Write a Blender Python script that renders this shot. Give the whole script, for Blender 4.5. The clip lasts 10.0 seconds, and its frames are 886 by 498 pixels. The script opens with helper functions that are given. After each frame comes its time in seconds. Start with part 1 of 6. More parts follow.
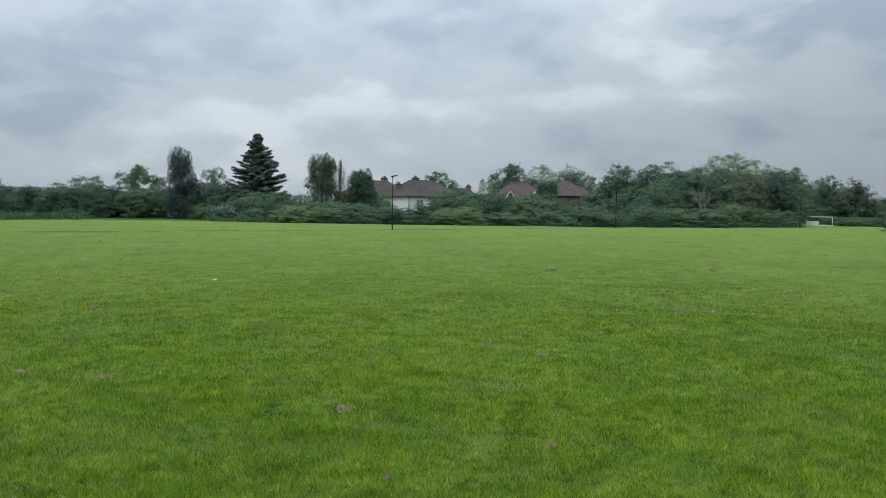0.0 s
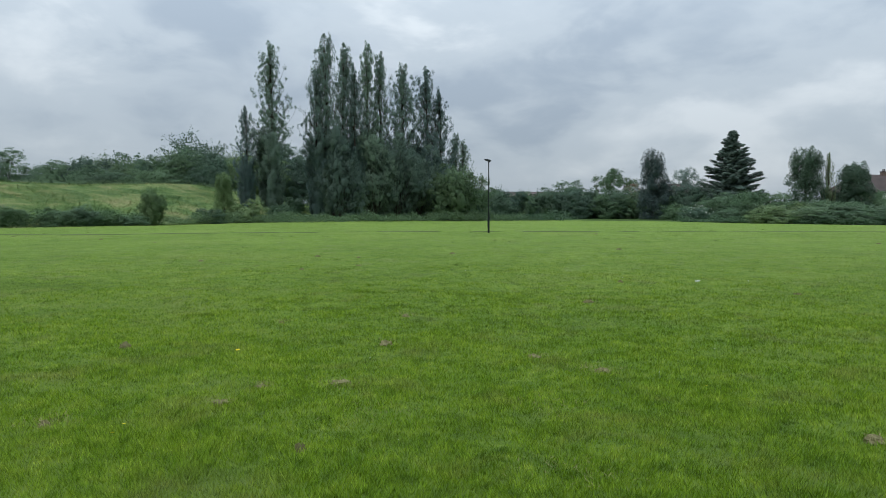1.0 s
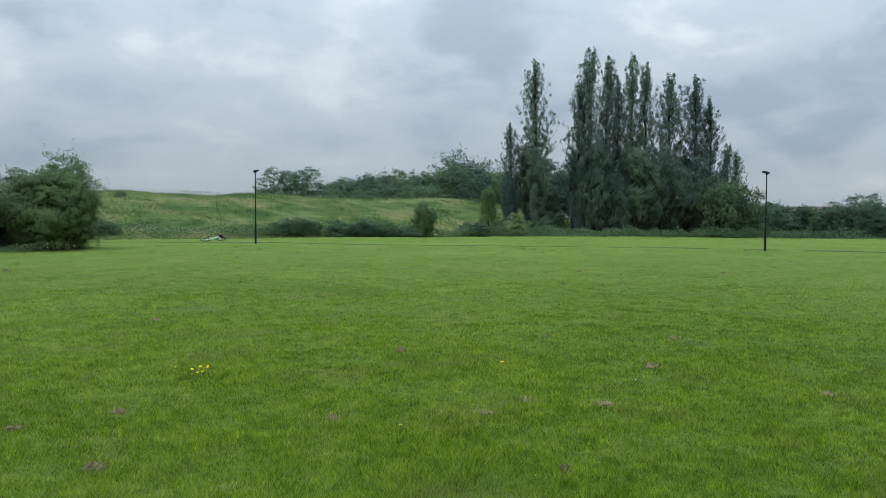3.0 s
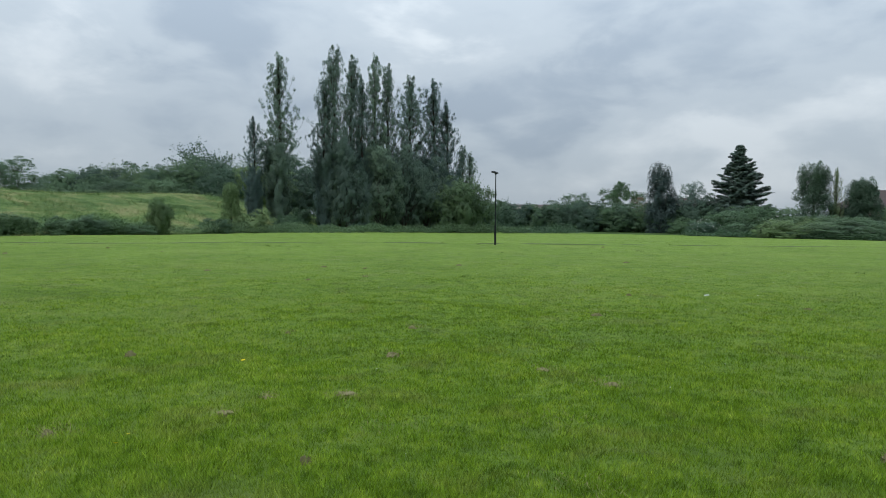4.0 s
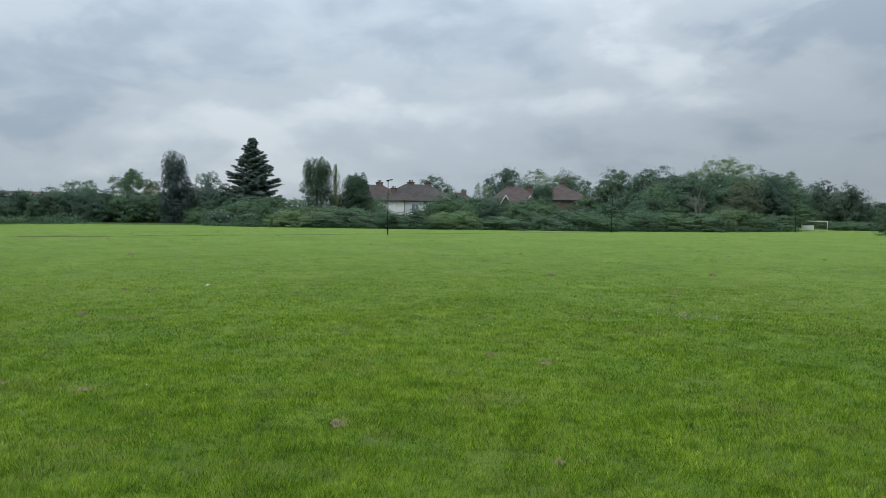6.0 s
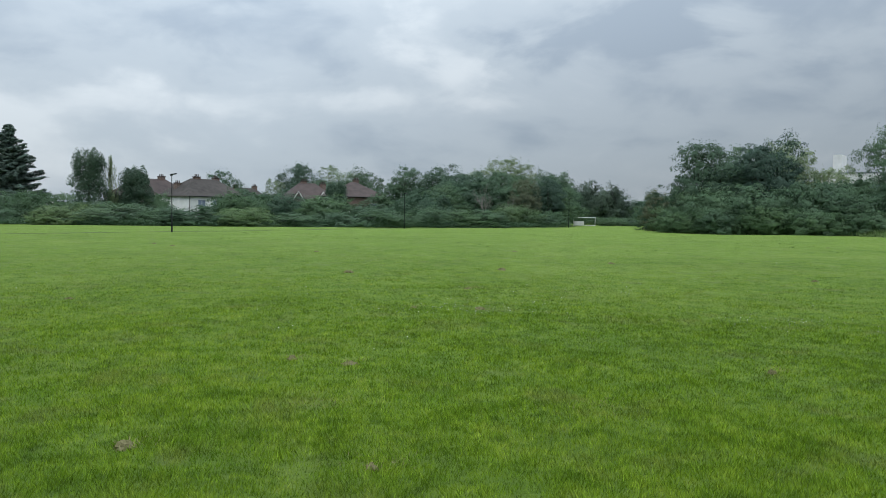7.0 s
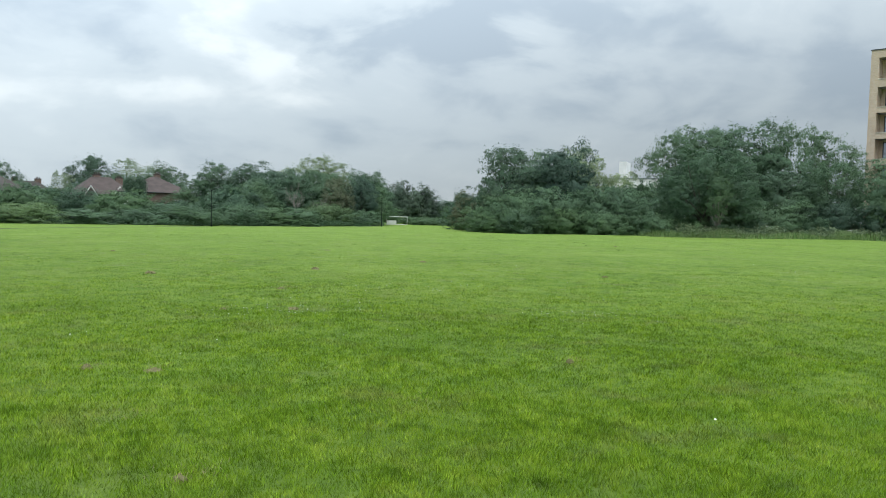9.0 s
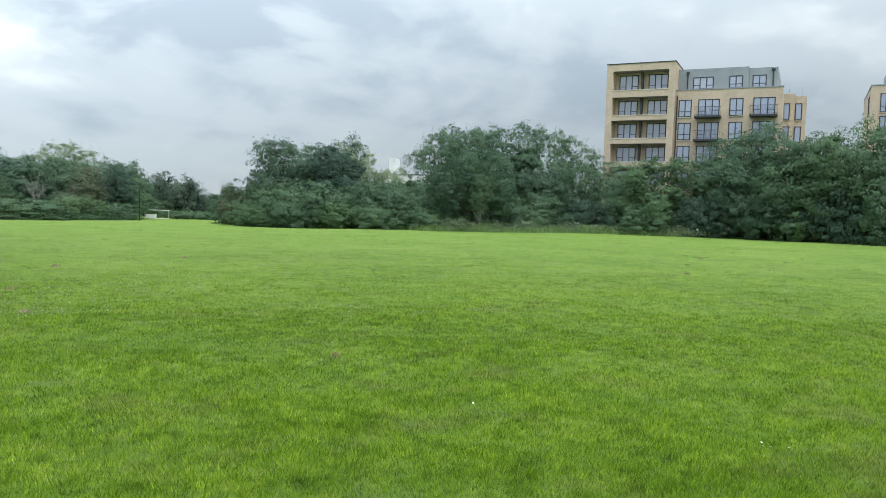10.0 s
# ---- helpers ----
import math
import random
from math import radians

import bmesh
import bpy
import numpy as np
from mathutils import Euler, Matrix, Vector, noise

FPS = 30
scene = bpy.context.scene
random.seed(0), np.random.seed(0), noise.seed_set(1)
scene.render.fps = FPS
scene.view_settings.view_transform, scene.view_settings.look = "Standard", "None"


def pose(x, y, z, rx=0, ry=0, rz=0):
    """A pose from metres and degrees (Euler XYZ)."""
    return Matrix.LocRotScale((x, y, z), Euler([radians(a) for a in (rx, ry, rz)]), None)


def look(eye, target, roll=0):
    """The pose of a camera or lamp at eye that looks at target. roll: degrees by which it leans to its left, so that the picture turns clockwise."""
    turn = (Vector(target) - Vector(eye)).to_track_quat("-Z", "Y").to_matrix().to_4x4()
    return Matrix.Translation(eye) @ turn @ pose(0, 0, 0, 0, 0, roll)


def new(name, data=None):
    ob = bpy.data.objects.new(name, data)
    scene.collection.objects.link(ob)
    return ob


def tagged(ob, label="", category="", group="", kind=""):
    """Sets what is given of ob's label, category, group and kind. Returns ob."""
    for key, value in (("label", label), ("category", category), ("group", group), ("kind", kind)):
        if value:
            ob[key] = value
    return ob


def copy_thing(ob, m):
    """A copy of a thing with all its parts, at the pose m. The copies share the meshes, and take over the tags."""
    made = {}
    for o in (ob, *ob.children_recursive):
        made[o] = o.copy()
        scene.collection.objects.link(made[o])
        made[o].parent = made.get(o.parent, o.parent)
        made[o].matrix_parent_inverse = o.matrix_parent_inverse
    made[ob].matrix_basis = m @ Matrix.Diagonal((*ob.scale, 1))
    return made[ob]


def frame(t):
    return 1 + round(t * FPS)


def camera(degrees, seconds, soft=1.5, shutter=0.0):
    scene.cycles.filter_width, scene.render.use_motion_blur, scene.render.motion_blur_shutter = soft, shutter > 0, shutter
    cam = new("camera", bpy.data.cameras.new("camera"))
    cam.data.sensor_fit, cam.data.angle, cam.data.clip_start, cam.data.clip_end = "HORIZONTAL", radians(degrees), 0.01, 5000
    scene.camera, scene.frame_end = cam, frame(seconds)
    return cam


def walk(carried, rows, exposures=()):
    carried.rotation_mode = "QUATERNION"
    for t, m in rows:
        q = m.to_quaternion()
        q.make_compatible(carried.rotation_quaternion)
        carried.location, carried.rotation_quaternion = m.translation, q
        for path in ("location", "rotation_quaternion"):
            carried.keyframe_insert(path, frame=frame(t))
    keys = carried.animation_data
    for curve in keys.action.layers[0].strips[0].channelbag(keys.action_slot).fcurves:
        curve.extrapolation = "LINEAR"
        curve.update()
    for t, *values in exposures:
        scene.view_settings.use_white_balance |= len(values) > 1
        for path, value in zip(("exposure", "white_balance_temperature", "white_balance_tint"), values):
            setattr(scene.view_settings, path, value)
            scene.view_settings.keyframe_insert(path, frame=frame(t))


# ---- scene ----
cam = camera(61.8, 10.0, soft=0.9)
PATH = [
    (0, (0.139, 0.305, 1.703), (0.09, 2.301, 1.585), 0.8),
    (0.5, (0.008, 0.329, 1.693), (-0.611, 2.227, 1.567), 0.4),
    (1, (-0.192, 0.33, 1.695), (-1.382, 1.933, 1.571), -0.1),
    (1.5, (-0.306, 0.358, 1.706), (-1.956, 1.483, 1.595), 0.0),
    (2, (-0.279, 0.402, 1.712), (-2.076, 1.275, 1.617), 0.3),
    (2.2, (-0.281, 0.403, 1.718), (-2.086, 1.258, 1.627), 0.3),
    (3.3, (-0.307, 0.318, 1.707), (-1.854, 1.582, 1.619), 0.3),
    (3.5, (-0.297, 0.321, 1.698), (-1.751, 1.691, 1.608), 0.3),
    (4, (-0.253, 0.369, 1.684), (-1.457, 1.964, 1.592), 0.4),
    (4.5, (-0.123, 0.456, 1.701), (-1.065, 2.218, 1.607), 0.5),
    (5, (-0.03, 0.512, 1.694), (-0.695, 2.396, 1.599), 0.6),
    (5.5, (0.058, 0.528, 1.697), (-0.301, 2.493, 1.597), 0.8),
    (6, (0.091, 0.6, 1.694), (0.055, 2.597, 1.588), 0.8),
    (6.2, (0.083, 0.671, 1.69), (0.174, 2.666, 1.584), 0.8),
    (7.3, (-0.014, 0.81, 1.702), (0.606, 2.708, 1.596), 1.1),
    (7.5, (-0.026, 0.821, 1.697), (0.648, 2.701, 1.592), 1.2),
    (8, (-0.035, 0.835, 1.705), (0.734, 2.678, 1.603), 1.3),
    (8.5, (-0.028, 0.826, 1.701), (0.822, 2.633, 1.601), 1.4),
    (9, (-0.015, 0.795, 1.702), (0.962, 2.537, 1.603), 1.6),
    (9.5, (0.021, 0.795, 1.699), (1.202, 2.406, 1.601), 1.8),
    (10, (0.156, 0.873, 1.663), (1.612, 2.241, 1.569), 2.0),
]
EXPOSURES = [
    (0.0, 0.0, 6500, 9), (3.5, -0.03, 6500, 9), (6.2, 0.0, 6500, 9), (7.3, 0.1, 6500, 9), (7.7, 0.14, 6500, 9), (7.9, 0.45, 6600, 8), (8.1, 0.55, 6600, 8), (8.3, 0.72, 6800, 7), (8.5, 0.76, 6800, 7),
    (8.7, 0.4, 6700, 7), (8.9, 0.45, 6700, 7), (9.5, 0.57, 6650, 7), (10.0, 0.66, 6650, 7),
]
SKY_GAIN, SKY_TOP, SUN_POWER = 1.0, 3.0, 0.95
walk(cam, [(t, look(eye, target, roll)) for t, eye, target, roll in PATH], EXPOSURES)

# ---- world, sun ----
SUN_EL, SUN_AZ = radians(58), radians(200)
world = bpy.data.worlds.new("world")
scene.world = world
world.use_nodes = True
wn, wl = world.node_tree.nodes, world.node_tree.links
wn.clear()


def wnode(kind, **kw):
    n = wn.new(kind)
    for k, v in kw.items():
        n.inputs[k].default_value = v
    return n


def wmath(op, a, b=None, c=None):
    n = wn.new("ShaderNodeMath")
    n.operation = op
    for i, v in enumerate((a, b, c)):
        if v is None:
            continue
        if isinstance(v, (int, float)):
            n.inputs[i].default_value = v
        else:
            wl.new(v, n.inputs[i])
    return n.outputs[0]


w_co = wn.new("ShaderNodeTexCoord")
w_sep = wn.new("ShaderNodeSeparateXYZ")
wl.new(w_co.outputs["Generated"], w_sep.inputs[0])
w_up = wmath("MAXIMUM", w_sep.outputs[2], 0.0)
w_den = wmath("ADD", w_up, 0.27)
w_flat = wn.new("ShaderNodeCombineXYZ")
wl.new(wmath("DIVIDE", w_sep.outputs[0], w_den), w_flat.inputs[0])
wl.new(wmath("DIVIDE", w_sep.outputs[1], w_den), w_flat.inputs[1])
w_map = wn.new("ShaderNodeMapping")
w_map.inputs["Location"].default_value = (5.3, 2.2, 0.0)
w_map.inputs["Rotation"].default_value = (0, 0, radians(20))
w_map.inputs["Scale"].default_value = (0.8, 1.0, 1.0)
wl.new(w_flat.outputs[0], w_map.inputs[0])
w_big = wnode("ShaderNodeTexNoise", Scale=0.95, Detail=5.0, Roughness=0.5, Distortion=0.35)
wl.new(w_map.outputs[0], w_big.inputs["Vector"])
# the cloud masses of the day: bearing, height, half width, half depth in degrees, and how dark (-) or bright (+)
CLOUDS = [(-80, 13.3, 13, 2.4, -0.9), (-55, 13.4, 7, 3.5, -1), (-63, 6.2, 11, 1.5, -0.5), (-64, 12, 6, 1.9, 1), (-87, 10.3, 5, 2, 0.7), (-40, 13.8, 3, 2, 0.9), (-32, 10.2, 7.4, 4, -0.9),
          (-10, 6.1, 7, 2, 0.6), (-24, 8.8, 10, 2.3, -0.6), (0.7, 13.4, 8, 2.4, -0.9), (24, 11.4, 5, 2, -0.6), (15.8, 11.5, 4, 3.4, 1), (3, 7.8, 11, 1.5, 0.6), (30, 13.6, 10, 2, -1.2), (38, 11, 5.7, 1.5, 0.9),
          (60, 12.4, 6, 2.4, -0.6), (49, 14.8, 6.6, 1.7, 0.6), (49, 8.9, 8.7, 1.5, -0.4)]
w_deg = wmath("MULTIPLY", wmath("ARCTAN2", w_sep.outputs[0], w_sep.outputs[1]), 180 / math.pi)
w_high = wmath("MULTIPLY", wmath("ARCSINE", w_sep.outputs[2]), 180 / math.pi)
w_sheet = wn.new("ShaderNodeCombineXYZ")
wl.new(wmath("DIVIDE", w_deg, 9.5), w_sheet.inputs[0])
wl.new(wmath("DIVIDE", w_high, 4.8), w_sheet.inputs[1])
w_fray = wnode("ShaderNodeTexNoise", Scale=0.8, Detail=6.0, Roughness=0.55, Distortion=0.5)
wl.new(w_sheet.outputs[0], w_fray.inputs["Vector"])
w_wisp = wnode("ShaderNodeTexNoise", Scale=1.3, Detail=5.0, Roughness=0.5, Distortion=0.3)
wl.new(w_sheet.outputs[0], w_wisp.inputs["Vector"])
w_tint = wn.new("ShaderNodeSeparateXYZ")
wl.new(w_fray.outputs[1], w_tint.inputs[0])
w_deg = wmath("ADD", w_deg, wmath("MULTIPLY", wmath("SUBTRACT", w_tint.outputs[0], 0.5), 26.0))
w_high = wmath("ADD", w_high, wmath("MULTIPLY", wmath("SUBTRACT", w_tint.outputs[1], 0.5), 10.0))
w_mass = 0.0
for bearing, high, half, deep, gain in CLOUDS:
    u = wmath("DIVIDE", wmath("SUBTRACT", w_deg, bearing), half)
    v = wmath("DIVIDE", wmath("SUBTRACT", w_high, high), deep)
    d2 = wmath("ADD", wmath("MULTIPLY", u, u), wmath("MULTIPLY", v, v))
    w_mass = wmath("ADD", w_mass, wmath("MULTIPLY", wmath("EXPONENT", wmath("MULTIPLY", d2, -0.7)), gain * 0.105))
w_grain = wmath("ADD", wmath("MULTIPLY", wmath("SUBTRACT", w_big.outputs[0], 0.5), 0.4), wmath("MULTIPLY", wmath("SUBTRACT", w_wisp.outputs[0], 0.5), 0.3))
w_mix = wmath("ADD", wmath("ADD", w_grain, w_mass), 0.505)
w_ramp = wn.new("ShaderNodeValToRGB")
w_ramp.color_ramp.interpolation = "EASE"
w_ramp.color_ramp.elements[0].position, w_ramp.color_ramp.elements[0].color = 0.385, (0.335, 0.405, 0.49, 1)
w_ramp.color_ramp.elements[1].position, w_ramp.color_ramp.elements[1].color = 0.625, (0.61, 0.672, 0.73, 1)
w_mid = w_ramp.color_ramp.elements.new(0.5)
w_mid.color = (0.45, 0.52, 0.592, 1)
wl.new(w_mix, w_ramp.inputs[0])
# an overcast dome is about three times as bright overhead as at its foot
w_base = wmath("ADD", 0.93, wmath("MULTIPLY", wmath("MAXIMUM", w_sep.outputs[0], 0.0), -0.5))  # the cloud is heavier to the east
w_dome = wmath("ADD", w_base, wmath("MULTIPLY", wmath("POWER", w_up, 1.3), SKY_TOP))
w_cloud = wn.new("ShaderNodeVectorMath")
w_cloud.operation = "SCALE"
wl.new(w_ramp.outputs[0], w_cloud.inputs[0])
wl.new(w_dome, w_cloud.inputs["Scale"])
w_sky = wn.new("ShaderNodeTexSky")
w_sky.sky_type, w_sky.sun_disc, w_sky.sun_elevation, w_sky.sun_rotation = "NISHITA", False, SUN_EL, SUN_AZ
w_clear = wn.new("ShaderNodeBackground")
w_clear.inputs[1].default_value = 0.08
wl.new(w_sky.outputs[0], w_clear.inputs[0])
w_deck = wn.new("ShaderNodeBackground")
w_deck.inputs[1].default_value = SKY_GAIN
wl.new(w_cloud.outputs[0], w_deck.inputs[0])
w_both = wn.new("ShaderNodeMixShader")
w_both.inputs[0].default_value = 0.94
wl.new(w_clear.outputs[0], w_both.inputs[1])
wl.new(w_deck.outputs[0], w_both.inputs[2])
w_out = wn.new("ShaderNodeOutputWorld")
wl.new(w_both.outputs[0], w_out.inputs[0])

sun_data = bpy.data.lights.new("sun", "SUN")
sun_data.energy, sun_data.angle, sun_data.color = SUN_POWER, radians(25), (1.0, 0.97, 0.92)
sun = new("sun", sun_data)
sun.matrix_world = look((60 * math.sin(SUN_AZ) * math.cos(SUN_EL), 60 * math.cos(SUN_AZ) * math.cos(SUN_EL), 60 * math.sin(SUN_EL)), (0, 0, 0))


# ---- materials ----
class Mat:
    """A small builder of node materials."""

    def __init__(self, name, rough=0.7, spec=0.3, metal=0.0):
        self.m = bpy.data.materials.new(name)
        self.m.use_nodes = True
        self.n, self.l = self.m.node_tree.nodes, self.m.node_tree.links
        self.b = self.n["Principled BSDF"]
        self.b.inputs["Roughness"].default_value = rough
        self.b.inputs["Specular IOR Level"].default_value = spec
        self.b.inputs["Metallic"].default_value = metal

    def add(self, kind, **kw):
        n = self.n.new(kind)
        for k, v in kw.items():
            n.inputs[k].default_value = v
        return n

    def place(self, kind="Position"):
        if kind == "Position":
            return self.n.new("ShaderNodeNewGeometry").outputs["Position"]
        return self.n.new("ShaderNodeTexCoord").outputs["Object"]

    def noise(self, co, scale, detail=4.0, rough=0.55, distort=0.0, stretch=None):
        if stretch:
            mp = self.n.new("ShaderNodeMapping")
            mp.inputs["Scale"].default_value = stretch
            self.l.new(co, mp.inputs[0])
            co = mp.outputs[0]
        t = self.add("ShaderNodeTexNoise", Scale=scale, Detail=detail, Roughness=rough, Distortion=distort)
        self.l.new(co, t.inputs["Vector"])
        return t.outputs[0]

    def ramp(self, fac, stops):
        r = self.n.new("ShaderNodeValToRGB")
        e = r.color_ramp.elements
        while len(e) < len(stops):
            e.new(0.5)
        for el, (p, c) in zip(e, stops):
            el.position, el.color = p, (*c, 1)
        self.l.new(fac, r.inputs[0])
        return r.outputs[0]

    def mix(self, a, b, fac, mode="MIX"):
        x = self.n.new("ShaderNodeMix")
        x.data_type, x.blend_type = "RGBA", mode
        for sock, v in ((x.inputs[6], a), (x.inputs[7], b)):
            if isinstance(v, tuple):
                sock.default_value = (*v, 1)
            else:
                self.l.new(v, sock)
        if isinstance(fac, (int, float)):
            x.inputs[0].default_value = fac
        else:
            self.l.new(fac, x.inputs[0])
        return x.outputs[2]

    def math(self, op, a, b):
        x = self.n.new("ShaderNodeMath")
        x.operation = op
        for i, v in enumerate((a, b)):
            if isinstance(v, (int, float)):
                x.inputs[i].default_value = v
            else:
                self.l.new(v, x.inputs[i])
        return x.outputs[0]

    def island(self):
        return self.n.new("ShaderNodeNewGeometry").outputs["Random Per Island"]

    def each(self):
        return self.n.new("ShaderNodeObjectInfo").outputs["Random"]

    def color(self, c):
        if isinstance(c, tuple):
            self.b.inputs["Base Color"].default_value = (*c, 1)
        else:
            self.l.new(c, self.b.inputs["Base Color"])
        return self

    def bump(self, height, strength=0.3, distance=0.02):
        x = self.add("ShaderNodeBump", Strength=strength, Distance=distance)
        self.l.new(height, x.inputs["Height"])
        self.l.new(x.outputs[0], self.b.inputs["Normal"])
        return self

    def thin(self, color, share=0.3):
        """Lets part of the light through, as a leaf does."""
        t = self.n.new("ShaderNodeBsdfTranslucent")
        if isinstance(color, tuple):
            t.inputs[0].default_value = (*color, 1)
        else:
            self.l.new(color, t.inputs[0])
        x = self.n.new("ShaderNodeMixShader")
        x.inputs[0].default_value = share
        self.l.new(self.b.outputs[0], x.inputs[1])
        self.l.new(t.outputs[0], x.inputs[2])
        self.l.new(x.outputs[0], self.n["Material Output"].inputs[0])
        return self


def leaf_mat(name, dark, light, share=0.35):
    """Foliage: hue varies leaf by leaf, clump by clump and plant by plant."""
    k = Mat(name, 0.55, 0.25)
    clump = k.noise(k.place(), 0.45, 3.0)
    fine = k.noise(k.place(), 1.7, 4.0, 0.65)
    f = k.math("ADD", k.math("MULTIPLY", k.island(), 0.14), k.math("ADD", k.math("MULTIPLY", clump, 0.5), k.math("MULTIPLY", fine, 0.36)))
    c = k.ramp(f, [(0.3, dark), (0.5, tuple((a + b) / 2 for a, b in zip(dark, light))), (0.72, light)])
    tone = k.ramp(k.each(), [(0.0, (0.76, 0.78, 0.84)), (1.0, (1.22, 1.16, 0.98))])
    c = k.mix(c, tone, 1.0, "MULTIPLY")
    k.color(c)
    k.thin(c, share)
    return k.m


M = {}
# blue in the mid, dark, poplar and under greens paints in distant haze
M["leaf_mid"] = leaf_mat("leaf_mid_green", (0.045, 0.095, 0.058), (0.12, 0.205, 0.114))
M["leaf_dark"] = leaf_mat("leaf_dark_green", (0.044, 0.09, 0.06), (0.09, 0.153, 0.098))
M["leaf_poplar"] = leaf_mat("leaf_poplar", (0.1, 0.165, 0.145), (0.19, 0.275, 0.235), 0.48)
M["leaf_light"] = leaf_mat("leaf_light_green", (0.15, 0.215, 0.12), (0.27, 0.345, 0.19), 0.42)
M["leaf_conifer"] = leaf_mat("needles_blue_green", (0.045, 0.078, 0.07), (0.095, 0.142, 0.118), 0.1)
M["leaf_evergreen"] = leaf_mat("leaf_evergreen", (0.036, 0.064, 0.046), (0.07, 0.112, 0.076), 0.2)
M["leaf_bramble"] = leaf_mat("leaf_bramble", (0.042, 0.092, 0.05), (0.112, 0.194, 0.09))
M["leaf_bright"] = leaf_mat("leaf_bright_green", (0.09, 0.155, 0.068), (0.18, 0.265, 0.13))
M["leaf_under"] = leaf_mat("leaf_haze_blue", (0.085, 0.145, 0.12), (0.155, 0.23, 0.18), 0.42)
M["leaf_hawthorn"] = leaf_mat("leaf_hawthorn", (0.075, 0.14, 0.066), (0.175, 0.265, 0.12), 0.42)
M["leaf_brown"] = leaf_mat("leaf_brownish", (0.075, 0.097, 0.06), (0.135, 0.158, 0.1))
M["leaf_red"] = leaf_mat("leaf_reddish", (0.094, 0.062, 0.050), (0.187, 0.118, 0.086))

k = Mat("bark_grey_brown", 0.9, 0.15)
co = k.place()
k.color(k.ramp(k.noise(co, 6.0, 6.0, 0.6, 0, (1, 1, 0.25)), [(0.3, (0.03, 0.027, 0.022)), (0.7, (0.09, 0.08, 0.068))]))
k.bump(k.noise(co, 14.0, 5.0, 0.6, 0, (1, 1, 0.2)), 0.6, 0.03)
M["bark"] = k.m
k = Mat("bark_pale_bare", 0.85, 0.2)
k.color(k.ramp(k.noise(k.place(), 5.0, 5.0), [(0.3, (0.16, 0.15, 0.13)), (0.7, (0.34, 0.32, 0.29))]))
M["bark_pale"] = k.m
k = Mat("bark_grey_bare", 0.85, 0.2)
k.color(k.ramp(k.noise(k.place(), 5.0, 5.0), [(0.3, (0.09, 0.088, 0.08)), (0.7, (0.19, 0.185, 0.17))]))
M["bark_grey"] = k.m


def turf_color(k, gain=1.0, blue_gain=0.8):
    """Mown grass: fine mottling, tufty patches, worn straw patches and broad drifts of tone."""
    co = k.place()
    fine = k.noise(co, 9.0, 5.0, 0.65)
    tuft = k.noise(co, 2.6, 4.0, 0.65, 0.3)
    drift = k.noise(co, 0.16, 3.0, 0.55, 0.4)
    f = k.math("ADD", k.math("MULTIPLY", fine, 0.42), k.math("ADD", k.math("MULTIPLY", tuft, 0.38), k.math("MULTIPLY", drift, 0.2)))
    c = k.ramp(f, [(0.39, (0.055, 0.11, 0.008)), (0.475, (0.112, 0.197, 0.014)), (0.54, (0.163, 0.256, 0.022)), (0.62, (0.235, 0.312, 0.048))])
    dry = k.ramp(k.noise(co, 1.15, 5.0, 0.65, 0.6), [(0.53, (0, 0, 0)), (0.72, (1, 1, 1))])
    c = k.mix(c, (0.165, 0.178, 0.058), k.math("MULTIPLY", dry, 0.7))
    lush = k.ramp(k.noise(co, 0.9, 4.0, 0.6, 0.5), [(0.28, (1, 1, 1)), (0.46, (0, 0, 0))])
    c = k.mix(c, (0.085, 0.175, 0.01), k.math("MULTIPLY", lush, 0.6))
    blue = k.ramp(k.noise(co, 0.34, 3.0, 0.5, 0.5), [(0.5, (0, 0, 0)), (0.7, (1, 1, 1))])
    c = k.mix(c, (0.075, 0.155, 0.02), k.math("MULTIPLY", blue, 0.25))
    c = k.mix(c, (gain * 1.02, gain * 1.0, gain * blue_gain), 1.0, "MULTIPLY")
    return c, fine, tuft


k = Mat("mown_turf", 0.9, 0.06)
c, fine, tuft = turf_color(k, 1.26, 1.6)
c = k.mix(c, (0.187, 0.277, 0.062), 0.42)
shag = k.ramp(k.noise(k.place(), 0.55, 6.0, 0.68, 0.3), [(0.5, (0, 0, 0)), (0.66, (1, 1, 1))])
c = k.mix(c, (0.085, 0.15, 0.026), k.math("MULTIPLY", shag, 0.4))
worn = k.ramp(k.noise(k.place(), 0.22, 5.0, 0.6, 0.4), [(0.5, (0, 0, 0)), (0.7, (1, 1, 1))])
c = k.mix(c, (0.24, 0.305, 0.075), k.math("MULTIPLY", worn, 0.45))
k.color(c)
k.bump(k.math("ADD", k.noise(k.place(), 22.0, 5.0, 0.7), k.math("MULTIPLY", tuft, 2.5)), 1.0, 0.12)
k.b.inputs["Sheen Weight"].default_value, k.b.inputs["Sheen Roughness"].default_value = 0.03, 0.5
k.b.inputs["Sheen Tint"].default_value = (0.9, 1.0, 0.65, 1)
M["turf"] = k.m

